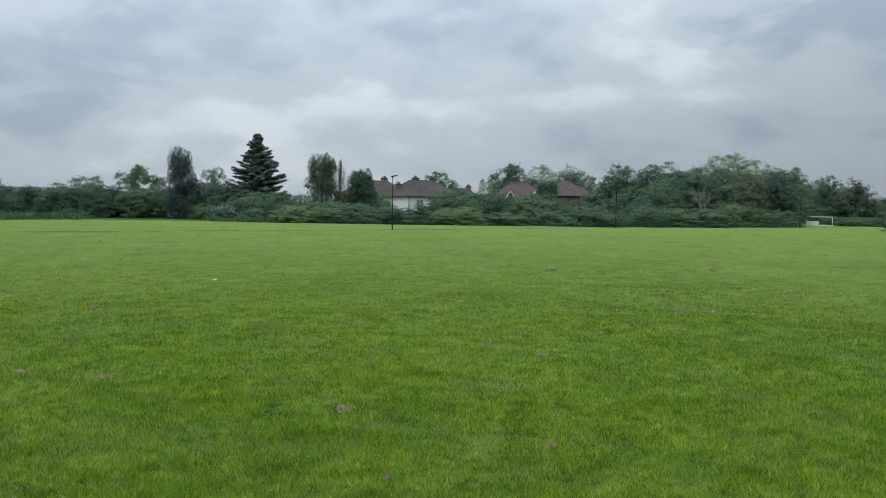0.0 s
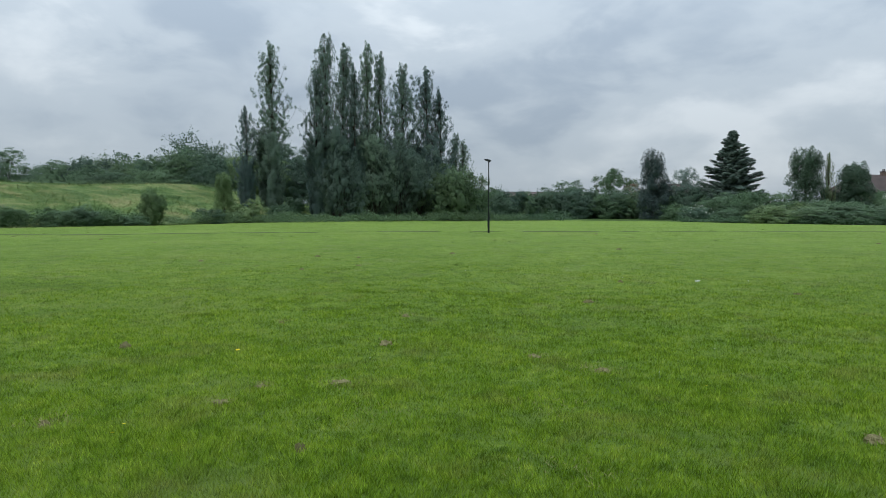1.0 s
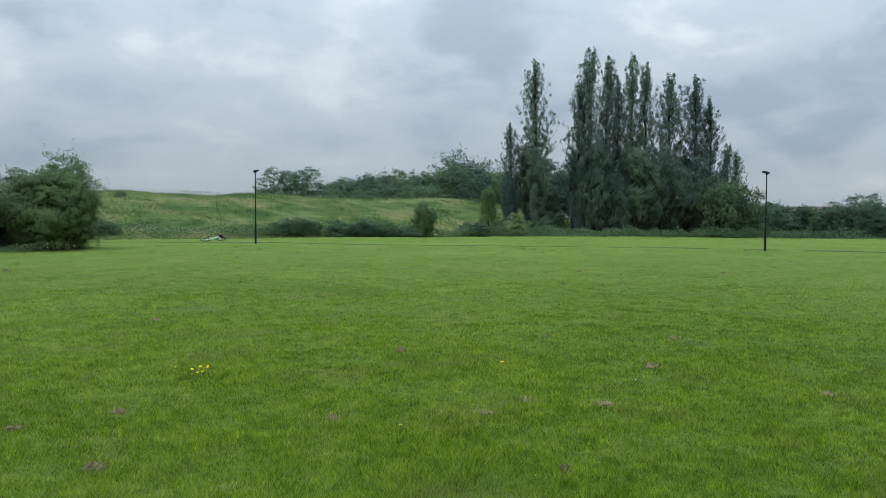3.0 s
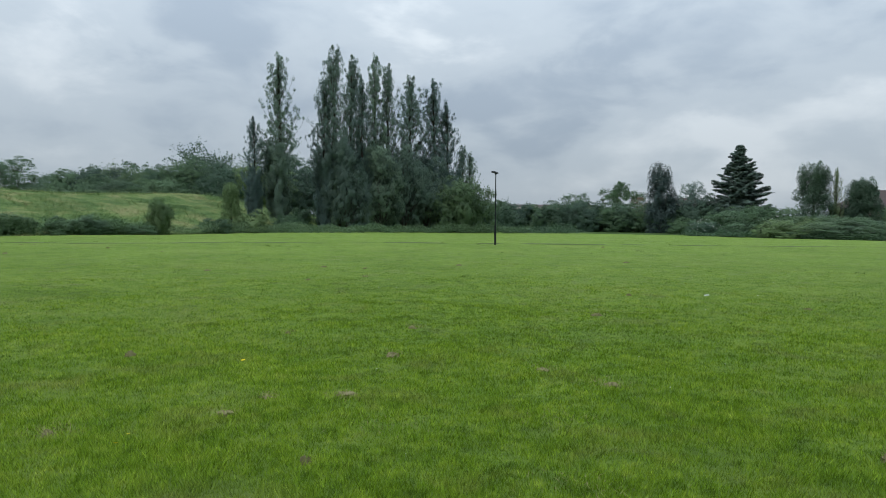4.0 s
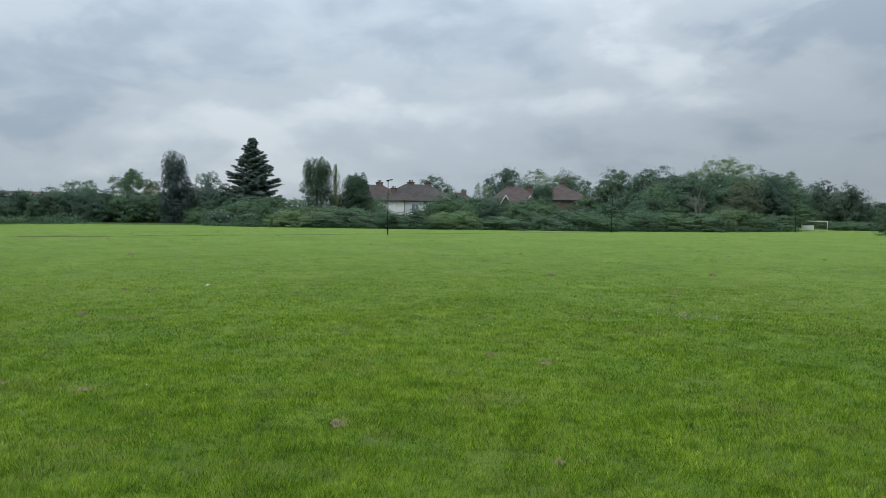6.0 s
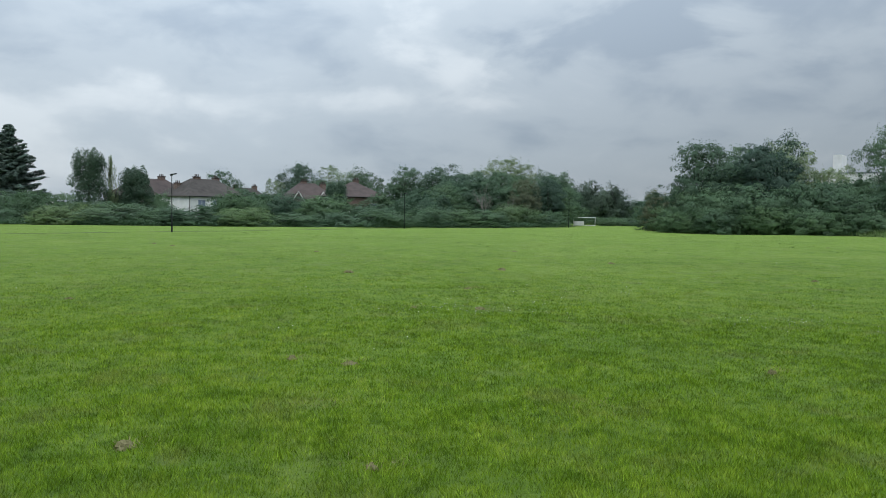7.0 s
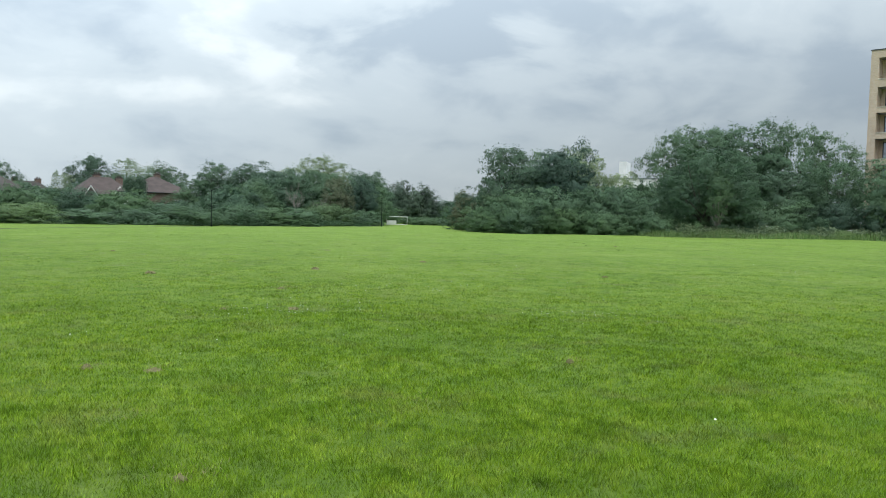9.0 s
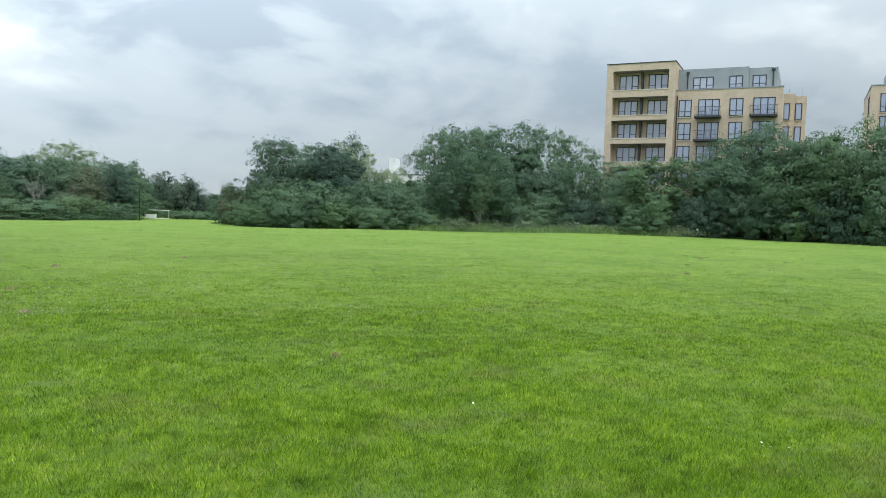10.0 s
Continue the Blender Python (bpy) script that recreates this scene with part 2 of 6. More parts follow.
k = Mat("grass_blade", 0.6, 0.1)
c, fine, tuft = turf_color(k, 1.18)
tone = k.ramp(k.island(), [(0.0, (0.5, 0.54, 0.45)), (0.5, (0.95, 0.95, 0.92)), (0.9, (1.28, 1.28, 1.25)), (1.0, (1.8, 1.65, 2.2))])
c = k.mix(c, tone, 1.0, "MULTIPLY")
k.color(c)
k.thin(c, 0.45)
M["blade"] = k.m
k = Mat("tussock_grass", 0.7, 0.15)
c = k.ramp(k.island(), [(0.0, (0.06, 0.11, 0.016)), (0.8, (0.115, 0.185, 0.03)), (1.0, (0.2, 0.21, 0.08))])
k.color(c)
k.thin(c, 0.25)
M["tussock"] = k.m

k = Mat("rough_grass", 0.8, 0.15)
co = k.place()
f = k.math("ADD", k.math("MULTIPLY", k.noise(co, 0.28, 5.0, 0.65, 0.5, (1, 1, 2.2)), 0.85), k.math("MULTIPLY", k.island(), 0.15))
c = k.ramp(f, [(0.36, (0.055, 0.105, 0.032)), (0.45, (0.1, 0.165, 0.05)), (0.52, (0.15, 0.208, 0.068)), (0.6, (0.24, 0.245, 0.11))])
k.color(c)
k.thin(c, 0.25)
M["rough_grass"] = k.m
k = Mat("verge_grass", 0.75, 0.1)
c = k.ramp(k.island(), [(0.0, (0.075, 0.15, 0.04)), (0.6, (0.14, 0.23, 0.075)), (1.0, (0.24, 0.28, 0.13))])
k.color(c)
k.thin(c, 0.35)
M["verge"] = k.m
k = Mat("mound_turf", 0.9, 0.1)
co = k.place()
f = k.math("ADD", k.math("MULTIPLY", k.noise(co, 0.28, 5.0, 0.65, 0.5, (1, 1, 2.2)), 0.85), k.math("MULTIPLY", k.noise(co, 2.5, 5.0, 0.6), 0.15))
k.color(k.ramp(f, [(0.36, (0.055, 0.105, 0.032)), (0.45, (0.1, 0.165, 0.05)), (0.52, (0.15, 0.208, 0.068)), (0.6, (0.24, 0.245, 0.11))]))
k.bump(k.noise(co, 3.0, 6.0, 0.7), 1.0, 0.3)
M["mound"] = k.m


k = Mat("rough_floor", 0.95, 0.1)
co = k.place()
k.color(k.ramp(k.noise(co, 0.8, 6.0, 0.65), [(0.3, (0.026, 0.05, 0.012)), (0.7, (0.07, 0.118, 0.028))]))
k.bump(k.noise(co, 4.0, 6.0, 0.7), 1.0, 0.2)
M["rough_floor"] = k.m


def plain(name, dark, light, scale=4.0, rough=0.7, spec=0.3, metal=0.0, bump=0.0):
    """A surface of one colour with grain and stains at two scales."""
    k = Mat(name, rough, spec, metal)
    co = k.place()
    f = k.math("ADD", k.math("MULTIPLY", k.noise(co, scale, 5.0, 0.6), 0.5), k.math("MULTIPLY", k.noise(co, scale / 8, 3.0), 0.5))
    k.color(k.ramp(f, [(0.32, dark), (0.68, light)]))
    if bump:
        k.bump(k.noise(co, scale * 6, 4.0), bump, 0.01)
    return k.m


M["soil"] = plain("loose_soil", (0.12, 0.112, 0.05), (0.26, 0.235, 0.125), 30.0, 0.95, 0.1, 0, 0.8)
M["straw"] = plain("dead_grass", (0.17, 0.16, 0.07), (0.3, 0.28, 0.13), 25.0, 0.9, 0.1)
M["tarmac"] = plain("worn_tarmac", (0.048, 0.072, 0.02), (0.085, 0.115, 0.035), 3.0, 0.9, 0.2, 0, 0.5)
M["lamp_paint"] = plain("black_lamp_paint", (0.008, 0.011, 0.011), (0.014, 0.018, 0.017), 8.0, 0.7, 0.2)
M["lamp_glass"] = plain("lamp_lens", (0.35, 0.36, 0.37), (0.5, 0.5, 0.5), 10.0, 0.25, 0.5)
M["render_white"] = plain("white_render", (0.62, 0.62, 0.6), (0.8, 0.79, 0.77), 1.5, 0.85, 0.2, 0, 0.2)
M["paint_white"] = plain("white_paint", (0.68, 0.68, 0.67), (0.82, 0.82, 0.8), 3.0, 0.5, 0.4)
M["petal_white"] = plain("white_petals", (0.7, 0.7, 0.66), (0.85, 0.85, 0.8), 20.0, 0.8, 0.1)
M["petal_yellow"] = plain("yellow_petals", (0.65, 0.5, 0.01), (0.85, 0.68, 0.02), 20.0, 0.6, 0.2)
M["roof_red"] = plain("red_brown_roof_tiles", (0.052, 0.041, 0.039), (0.102, 0.079, 0.073), 1.2, 0.85, 0.2, 0, 0.5)
M["roof_grey"] = plain("grey_brown_roof_tiles", (0.042, 0.037, 0.034), (0.086, 0.076, 0.069), 1.2, 0.85, 0.2, 0, 0.5)
M["metal_grey"] = plain("grey_zinc_cladding", (0.19, 0.215, 0.24), (0.26, 0.285, 0.31), 0.8, 0.5, 0.4, 0.0)
M["frame_dark"] = plain("anthracite_frame", (0.02, 0.024, 0.032), (0.045, 0.05, 0.06), 5.0, 0.5, 0.4)
M["stone_trim"] = plain("pale_cast_stone", (0.42, 0.38, 0.31), (0.58, 0.54, 0.46), 2.0, 0.85, 0.2)
M["soffit"] = plain("grey_soffit", (0.2, 0.2, 0.2), (0.3, 0.3, 0.29), 2.0, 0.8, 0.2)
M["plastic_green"] = plain("bright_green_plastic", (0.1, 0.4, 0.06), (0.2, 0.6, 0.12), 6.0, 0.4, 0.4)
M["rubber"] = plain("black_rubber", (0.012, 0.012, 0.012), (0.03, 0.03, 0.03), 9.0, 0.8, 0.2)
M["steel"] = plain("dull_steel", (0.4, 0.41, 0.42), (0.6, 0.6, 0.6), 6.0, 0.35, 0.5, 0.9)


def brick_mat(name, a, b, mortar, scale=1.0):
    k = Mat(name, 0.9, 0.15)
    co = k.place("Object")
    sep = k.n.new("ShaderNodeSeparateXYZ")
    k.l.new(co, sep.inputs[0])
    cmb = k.n.new("ShaderNodeCombineXYZ")
    k.l.new(k.math("ADD", sep.outputs[0], sep.outputs[1]), cmb.inputs[0])
    k.l.new(sep.outputs[2], cmb.inputs[1])
    t = k.add("ShaderNodeTexBrick", Scale=scale)
    t.inputs["Color1"].default_value, t.inputs["Color2"].default_value = (*a, 1), (*b, 1)
    t.inputs["Mortar"].default_value = (*mortar, 1)
    t.inputs["Mortar Size"].default_value, t.inputs["Brick Width"].default_value, t.inputs["Row Height"].default_value = 0.009, 0.225, 0.075
    k.l.new(cmb.outputs[0], t.inputs["Vector"])
    stain = k.ramp(k.noise(co, 0.6, 4.0), [(0.3, (0.86, 0.86, 0.86)), (0.7, (1.06, 1.05, 1.03))])
    k.color(k.mix(t.outputs[0], stain, 1.0, "MULTIPLY"))
    k.bump(t.outputs[1], -0.4, 0.008)
    return k.m


M["brick_buff"] = brick_mat("buff_brick", (0.45, 0.338, 0.25), (0.53, 0.412, 0.318), (0.5, 0.45, 0.38))
M["brick_red"] = brick_mat("red_brown_brick", (0.12, 0.076, 0.062), (0.17, 0.11, 0.092), (0.25, 0.22, 0.19))
k = Mat("glass_sky_tinted", 0.04, 0.8)
# pale blue base colour paints in part of the sky's reflection
k.color((0.22, 0.26, 0.36))
k.b.inputs["Coat Weight"].default_value = 1.0
k.b.inputs["Coat Roughness"].default_value = 0.02
k.b.inputs["Coat IOR"].default_value = 1.9
M["glass"] = k.m


# ---- mesh tools ----
def np_mesh(name, verts, quads=None, tris=None, mats=(), smooth=False):
    """A mesh from arrays of places, four-cornered and three-cornered faces."""
    me = bpy.data.meshes.new(name)
    verts = np.asarray(verts, np.float32)
    quads = np.zeros((0, 4), np.int32) if quads is None else np.asarray(quads, np.int32).reshape(-1, 4)
    tris = np.zeros((0, 3), np.int32) if tris is None else np.asarray(tris, np.int32).reshape(-1, 3)
    me.vertices.add(len(verts))
    me.vertices.foreach_set("co", verts.ravel())
    me.loops.add(quads.size + tris.size)
    me.loops.foreach_set("vertex_index", np.concatenate([quads.ravel(), tris.ravel()]))
    me.polygons.add(len(quads) + len(tris))
    start = np.concatenate([np.arange(len(quads)) * 4, quads.size + np.arange(len(tris)) * 3]).astype(np.int32)
    me.polygons.foreach_set("loop_start", start)
    if smooth:
        me.polygons.foreach_set("use_smooth", np.ones(len(start), bool))
    for m in mats:
        me.materials.append(m)
    me.update(calc_edges=True)
    return me


def unit(v):
    return v / np.maximum(np.linalg.norm(v, axis=-1, keepdims=True), 1e-9)


def vnoise(x, y, scale, seed):
    """Smooth noise in 0..1 over a plane, for arrays."""
    table = np.random.RandomState(seed).rand(256, 256)
    x, y = np.asarray(x) / scale, np.asarray(y) / scale
    i, j = np.floor(x).astype(int), np.floor(y).astype(int)
    u, v = x - i, y - j
    u, v = u * u * (3 - 2 * u), v * v * (3 - 2 * v)
    a, b = table[i % 256, j % 256], table[(i + 1) % 256, j % 256]
    c, d = table[i % 256, (j + 1) % 256], table[(i + 1) % 256, (j + 1) % 256]
    return (a * (1 - u) + b * u) * (1 - v) + (c * (1 - u) + d * u) * v


def part(name, bm, material, parent=None, label=""):
    """Links a bmesh as one mesh object under a thing or a part."""
    me = bpy.data.meshes.new(name)
    bm.normal_update()
    bm.to_mesh(me)
    bm.free()
    me.materials.append(material)
    ob = new(name, me)
    ob.parent = parent
    return tagged(ob, label)


def thing(name, label, category, m=None, group="", kind=""):
    ob = new(name)
    ob.empty_display_size = 0.2
    ob.matrix_basis = m or Matrix()
    return tagged(ob, label, category, group, kind)


def box(x0, y0, z0, x1, y1, z1, bm=None, bevel=0.0):
    bm = bm or bmesh.new()
    made = bmesh.ops.create_cube(bm, size=1.0)["verts"]
    for v in made:
        v.co = ((x0 + x1) / 2 + v.co.x * (x1 - x0), (y0 + y1) / 2 + v.co.y * (y1 - y0), (z0 + z1) / 2 + v.co.z * (z1 - z0))
    if bevel:
        bmesh.ops.bevel(bm, geom=list({e for v in made for e in v.link_edges}), offset=bevel, segments=1, affect="EDGES")
    return bm


def rod(p, q, r0, r1=None, sides=8, bm=None):
    """A tapered rod from p to q."""
    bm = bm or bmesh.new()
    p, q = Vector(p), Vector(q)
    made = bmesh.ops.create_cone(bm, cap_ends=True, segments=sides, radius1=r0, radius2=r0 if r1 is None else r1, depth=(q - p).length)["verts"]
    m = Matrix.Translation((p + q) / 2) @ (q - p).to_track_quat("Z", "Y").to_matrix().to_4x4()
    bmesh.ops.transform(bm, matrix=m, verts=made)
    return bm


def soft(v, w):
    return np.logaddexp(0, np.asarray(v) / w) * w


def land(x, y):
    """The ground's height: level round the walker, falling gently to the north, rising a little to the east."""
    return -0.0135 * (soft(y - 38, 6) - soft(y - 125, 6)) + 0.008 * (soft(x - 30, 8) - soft(x - 110, 8))


def land1(x, y):
    return float(land(x, y))


def ground_height(x, y):
    """The height of the built ground, with its small bumps."""
    r = np.hypot(x, y)
    z = land(x, y) + np.where(r < 60, 0.08 * (vnoise(x, y, 2.2, 5) - 0.5) + 0.05 * (vnoise(x, y, 0.8, 6) - 0.5), 0) * np.clip((60 - r) / 20, 0, 1)
    return z + 0.12 * (vnoise(x, y, 9, 7) - 0.5) * np.clip(r / 30, 0, 1) * np.clip((150 - r) / 40, 0, 1)


# ---- ground ----
def make_ground():
    radii = np.concatenate([np.linspace(0, 30, 76), np.geomspace(31, 160, 60), np.geomspace(175, 3500, 14)])
    turns = np.linspace(0, 2 * np.pi, 241)[:-1]
    r, a = np.meshgrid(radii[1:], turns, indexing="ij")
    x, y = r * np.sin(a), r * np.cos(a)
    z = land(x, y) + np.where(r < 60, 0.08 * (vnoise(x, y, 2.2, 5) - 0.5) + 0.05 * (vnoise(x, y, 0.8, 6) - 0.5), 0) * np.clip((60 - r) / 20, 0, 1)
    z += 0.12 * (vnoise(x, y, 9, 7) - 0.5) * np.clip(r / 30, 0, 1) * np.clip((150 - r) / 40, 0, 1)
    v = np.concatenate([[[0, 0, float(z[0].mean())]], np.stack([x, y, z], -1).reshape(-1, 3)])
    n, k = len(radii) - 1, len(turns)
    i, j = np.meshgrid(np.arange(n - 1), np.arange(k), indexing="ij")
    at = lambda p, q: 1 + p * k + q % k
    quads = np.stack([at(i, j), at(i, j + 1), at(i + 1, j + 1), at(i + 1, j)], -1).reshape(-1, 4)[:, ::-1]
    tris = np.stack([np.zeros(k, int), np.arange(k) + 1, (np.arange(k) + 1) % k + 1], -1)
    ob = new("ground", np_mesh("ground", v, quads, tris, [M["turf"]], True))
    return tagged(ob, "wide field of mown green grass", "grass field", kind="structure")


ground = make_ground()
MOUND_FOOT, MOUND_TOP = [(-70, -52), (-10, -54), (30, -55.5), (48, -56), (62, -62), (80, -72)], [(-70, 3.6), (14, 3.75), (30, 3.7), (46, 3.95), (58, 3.9), (66, 3.5), (74, 2.1), (86, 0.3)]


def mound_height(x, y):
    foot = np.interp(y, *zip(*MOUND_FOOT))
    top = np.interp(y, *zip(*MOUND_TOP))
    s = np.clip((foot - x) / 19, 0, 1)
    back = np.clip((x + 112) / 16, 0, 1)
    bumps = 0.45 * (vnoise(x, y, 7, 11) - 0.5) + 0.25 * (vnoise(x, y, 2.4, 12) - 0.5)
    return top * (0.55 * s + 0.45 * s * s * (3 - 2 * s)) * back * back * (3 - 2 * back) + bumps * np.minimum(s * 5, 1) * back


def make_mound():
    y, x = np.meshgrid(np.linspace(-70, 86, 157), np.linspace(-113, -51, 75), indexing="ij")
    z = land(x, y) + mound_height(x, y) - np.where(mound_height(x, y) < 0.03, 0.08, 0.0)
    n, k = x.shape
    i, j = np.meshgrid(np.arange(n - 1), np.arange(k - 1), indexing="ij")
    quads = np.stack([i * k + j, i * k + j + 1, (i + 1) * k + j + 1, (i + 1) * k + j], -1).reshape(-1, 4)
    ob = new("mound", np_mesh("mound", np.stack([x, y, z], -1).reshape(-1, 3), quads, None, [M["mound"]], True))
    tagged(ob, "long earth bank overgrown with rough grass", "grass bank", kind="structure")


make_mound()


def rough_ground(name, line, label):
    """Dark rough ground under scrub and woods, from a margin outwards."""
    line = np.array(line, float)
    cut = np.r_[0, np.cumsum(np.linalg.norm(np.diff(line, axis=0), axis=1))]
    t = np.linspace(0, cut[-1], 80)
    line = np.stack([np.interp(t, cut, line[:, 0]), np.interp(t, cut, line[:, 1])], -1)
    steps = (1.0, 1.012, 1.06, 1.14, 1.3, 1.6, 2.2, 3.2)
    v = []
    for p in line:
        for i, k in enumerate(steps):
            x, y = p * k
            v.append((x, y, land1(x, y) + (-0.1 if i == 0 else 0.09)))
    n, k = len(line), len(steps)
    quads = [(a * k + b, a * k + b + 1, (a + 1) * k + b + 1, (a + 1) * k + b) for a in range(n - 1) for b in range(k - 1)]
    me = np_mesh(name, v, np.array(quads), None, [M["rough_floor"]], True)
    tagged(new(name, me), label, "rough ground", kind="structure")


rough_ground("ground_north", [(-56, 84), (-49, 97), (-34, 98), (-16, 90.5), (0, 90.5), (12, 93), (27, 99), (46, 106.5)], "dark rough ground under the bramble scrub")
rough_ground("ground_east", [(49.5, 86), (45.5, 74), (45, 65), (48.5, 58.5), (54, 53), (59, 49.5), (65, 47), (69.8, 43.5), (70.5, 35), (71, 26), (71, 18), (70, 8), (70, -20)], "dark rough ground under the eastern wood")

# ---- path and lamps ----
LAMPS = [(-44.7, 15.9), (-23.8, 36.6), (-5.3, 58.4), (18.4, 88.5), (44.6, 98.8)]


def make_path():
    way = [(-66, -18), (-52, 2.0), (-45.6, 17.0), (-25.0, 37.6), (-6.4, 59.6), (6, 74), (17.5, 89.9), (30, 97.2), (46, 101.5), (53, 108)]
    pts = []
    for (x0, y0), (x1, y1) in zip(way, way[1:]):
        for t in np.linspace(0, 1, 12, endpoint=False):
            pts.append((x0 + (x1 - x0) * t, y0 + (y1 - y0) * t))
    pts = np.array(pts)
    run = np.gradient(pts, axis=0)
    side = unit(np.stack([-run[:, 1], run[:, 0]], -1))
    v = []
    for i, (p, s) in enumerate(zip(pts, side)):
        w = 0.62 + 0.12 * math.sin(i * 1.7) + 0.1 * math.sin(i * 0.63)
        for k, dz in ((-1, -0.08), (-0.85, 0.0), (0.85, 0.0), (1, -0.08)):
            q = p + s * w * k
            v.append((q[0], q[1], float(ground_height(q[0], q[1])) + 0.004 + dz))
    n = len(pts)
    quads = [(4 * i + j, 4 * i + j + 1, 4 * i + j + 5, 4 * i + j + 4) for i in range(n - 1) for j in range(3)]
    ob = new("path", np_mesh("path", v, np.array(quads)[:, ::-1], None, [M["tarmac"]]))
    tagged(ob, "narrow worn tarmac footpath edged by grass", "footpath", kind="structure")


make_path()


def make_lamp():
    lamp = thing("street_lamp", "slim black post-top park lamp standing by the footpath", "street lamp", group="lamps along the footpath")
    part("base_column", rod((0, 0, -0.1), (0, 0, 1.05), 0.058, 0.056, 12), M["lamp_paint"], lamp)
    part("collar", rod((0, 0, 1.05), (0, 0, 1.16), 0.064, 0.042, 12), M["lamp_paint"], lamp)
    part("shaft", rod((0, 0, 1.16), (0, 0, 3.96), 0.034, 0.028, 12), M["lamp_paint"], lamp)
    door = part("access_door", box(-0.03, -0.064, 0.35, 0.03, -0.05, 0.75, bevel=0.004), M["lamp_paint"], lamp)
    part("arm", box(-0.07, -0.03, 3.94, 0.12, 0.03, 4.0, bevel=0.01), M["lamp_paint"], lamp)
    head = bmesh.new()
    box(-0.36, -0.11, -0.03, 0.12, 0.11, 0.035, head, 0.012)
    for i in range(4):
        box(-0.3 + i * 0.1, -0.09, 0.035, -0.28 + i * 0.1, 0.09, 0.055, head)
    bmesh.ops.transform(head, matrix=pose(0, 0, 4.03, 0, 11, 0), verts=head.verts)
    h = part("lantern", head, M["lamp_paint"], lamp)
    lens = box(-0.33, -0.08, -0.042, -0.02, 0.08, -0.0305)
    bmesh.ops.transform(lens, matrix=pose(0, 0, 4.03, 0, 11, 0), verts=lens.verts)
    part("lens", lens, M["lamp_glass"], h, "pale flat lamp lens")
    return lamp


lamp = make_lamp()
for i, (x, y) in enumerate(LAMPS):
    m = pose(x, y, land1(x, y), 0, 0, (-40, -28, 200, 170, 175)[i]) @ Matrix.Diagonal((1, 1, 1.1 if i == 0 else 0.945, 1))
    if i == 0:
        lamp.matrix_basis = m
        tops = lamp
    else:
        copy_thing(tops, m)


# ---- plants: leaves, limbs, crowns ----
def leaf_cards(p, n, size, rs, slim=0.55, face=None):
    """Folded leaf-shaped cards at places p that face n. Returns places, quads and the way the spray faces."""
    k = len(p)
    t = unit(np.cross(n, rs.normal(size=(k, 3))))
    b = np.cross(n, t)
    L = (size * (0.6 + 0.8 * rs.rand(k)))[:, None]
    lift = n * L * 0.12
    v = np.stack([p - t * L / 2, p + b * L * slim / 2 + lift, p + t * L / 2, p - b * L * slim / 2 + lift], 1).reshape(-1, 3)
    return v, np.arange(4 * k).reshape(-1, 4)[:, ::-1], np.repeat(n if face is None else face, 4, axis=0)


def shell(c, r, k, rs, depth=0.35, up=0.35):
    """Places and outward directions in the outer layer of an ellipsoid."""
    d = unit(rs.normal(size=(k, 3)))
    p = c + d * r * (1 - depth * rs.rand(k, 1) ** 1.5)
    n = unit(d / r * np.mean(r) + 0.75 * rs.normal(size=(k, 3)) + np.array([0, 0, up]))
    return p, n


class Heap:
    """Gathers pieces of geometry into one mesh."""

    def __init__(self):
        self.v, self.q, self.n, self.face = [], [], 0, []

    def add(self, v, q, face=None):
        self.v.append(v)
        if face is not None:
            self.face.append(face)
        self.q.append(q + self.n)
        self.n += len(v)

    def limb(self, pts, r0, r1, sides=5):
        """A tapered bent tube along the points."""
        pts = np.asarray(pts, float)
        k = len(pts)
        run = unit(np.gradient(pts, axis=0))
        side = unit(np.cross(run, np.array([0.31, 0.87, 0.12])))
        over = np.cross(run, side)
        a = np.linspace(0, 2 * np.pi, sides, endpoint=False)
        rad = np.linspace(r0, r1, k)[:, None, None]
        v = pts[:, None] + rad * (np.cos(a)[None, :, None] * side[:, None] + np.sin(a)[None, :, None] * over[:, None])
        i, j = np.meshgrid(np.arange(k - 1), np.arange(sides), indexing="ij")
        q = np.stack([i * sides + j, i * sides + (j + 1) % sides, (i + 1) * sides + (j + 1) % sides, (i + 1) * sides + j], -1).reshape(-1, 4)
        self.add(v.reshape(-1, 3), q)

    def mesh(self, name, mat, fit=None):
        v = np.concatenate(self.v)
        if fit is not None:
            v = v * fit
        me = np_mesh(name, v, np.concatenate(self.q), None, [mat], bool(self.face))
        if self.face:
            way = np.concatenate(self.face)
            me.normals_split_custom_set_from_vertices(unit(way / fit if fit is not None else way))
        return me

    def extent(self):
        v = np.concatenate(self.v)
        return np.percentile(np.hypot(v[:, 0], v[:, 1]), 94), np.percentile(v[:, 2], 99.6)


def bent(p, q, rs, k=5, sway=0.08):
    p, q = np.asarray(p, float), np.asarray(q, float)
    t = np.linspace(0, 1, k)[:, None]
    off = rs.normal(size=(k, 3)) * sway * np.linalg.norm(q - p) * (t * (1 - t) * 2)
    return p + (q - p) * t + off


VARIANTS = {}


def plant(kind, trunk, crown, W, H):
    """Stores a plant's meshes, scaled so that it is 1 wide and 1 high."""
    r, h = crown.extent()
    r, h = r * 0.88, h * 0.97
    fit = np.array([0.5 / r, 0.5 / r, 1 / h])
    VARIANTS[kind] = (trunk.mesh("trunk", M["bark"], fit) if trunk and trunk.v else None, crown.mesh("crown", M["leaf_mid"], fit))


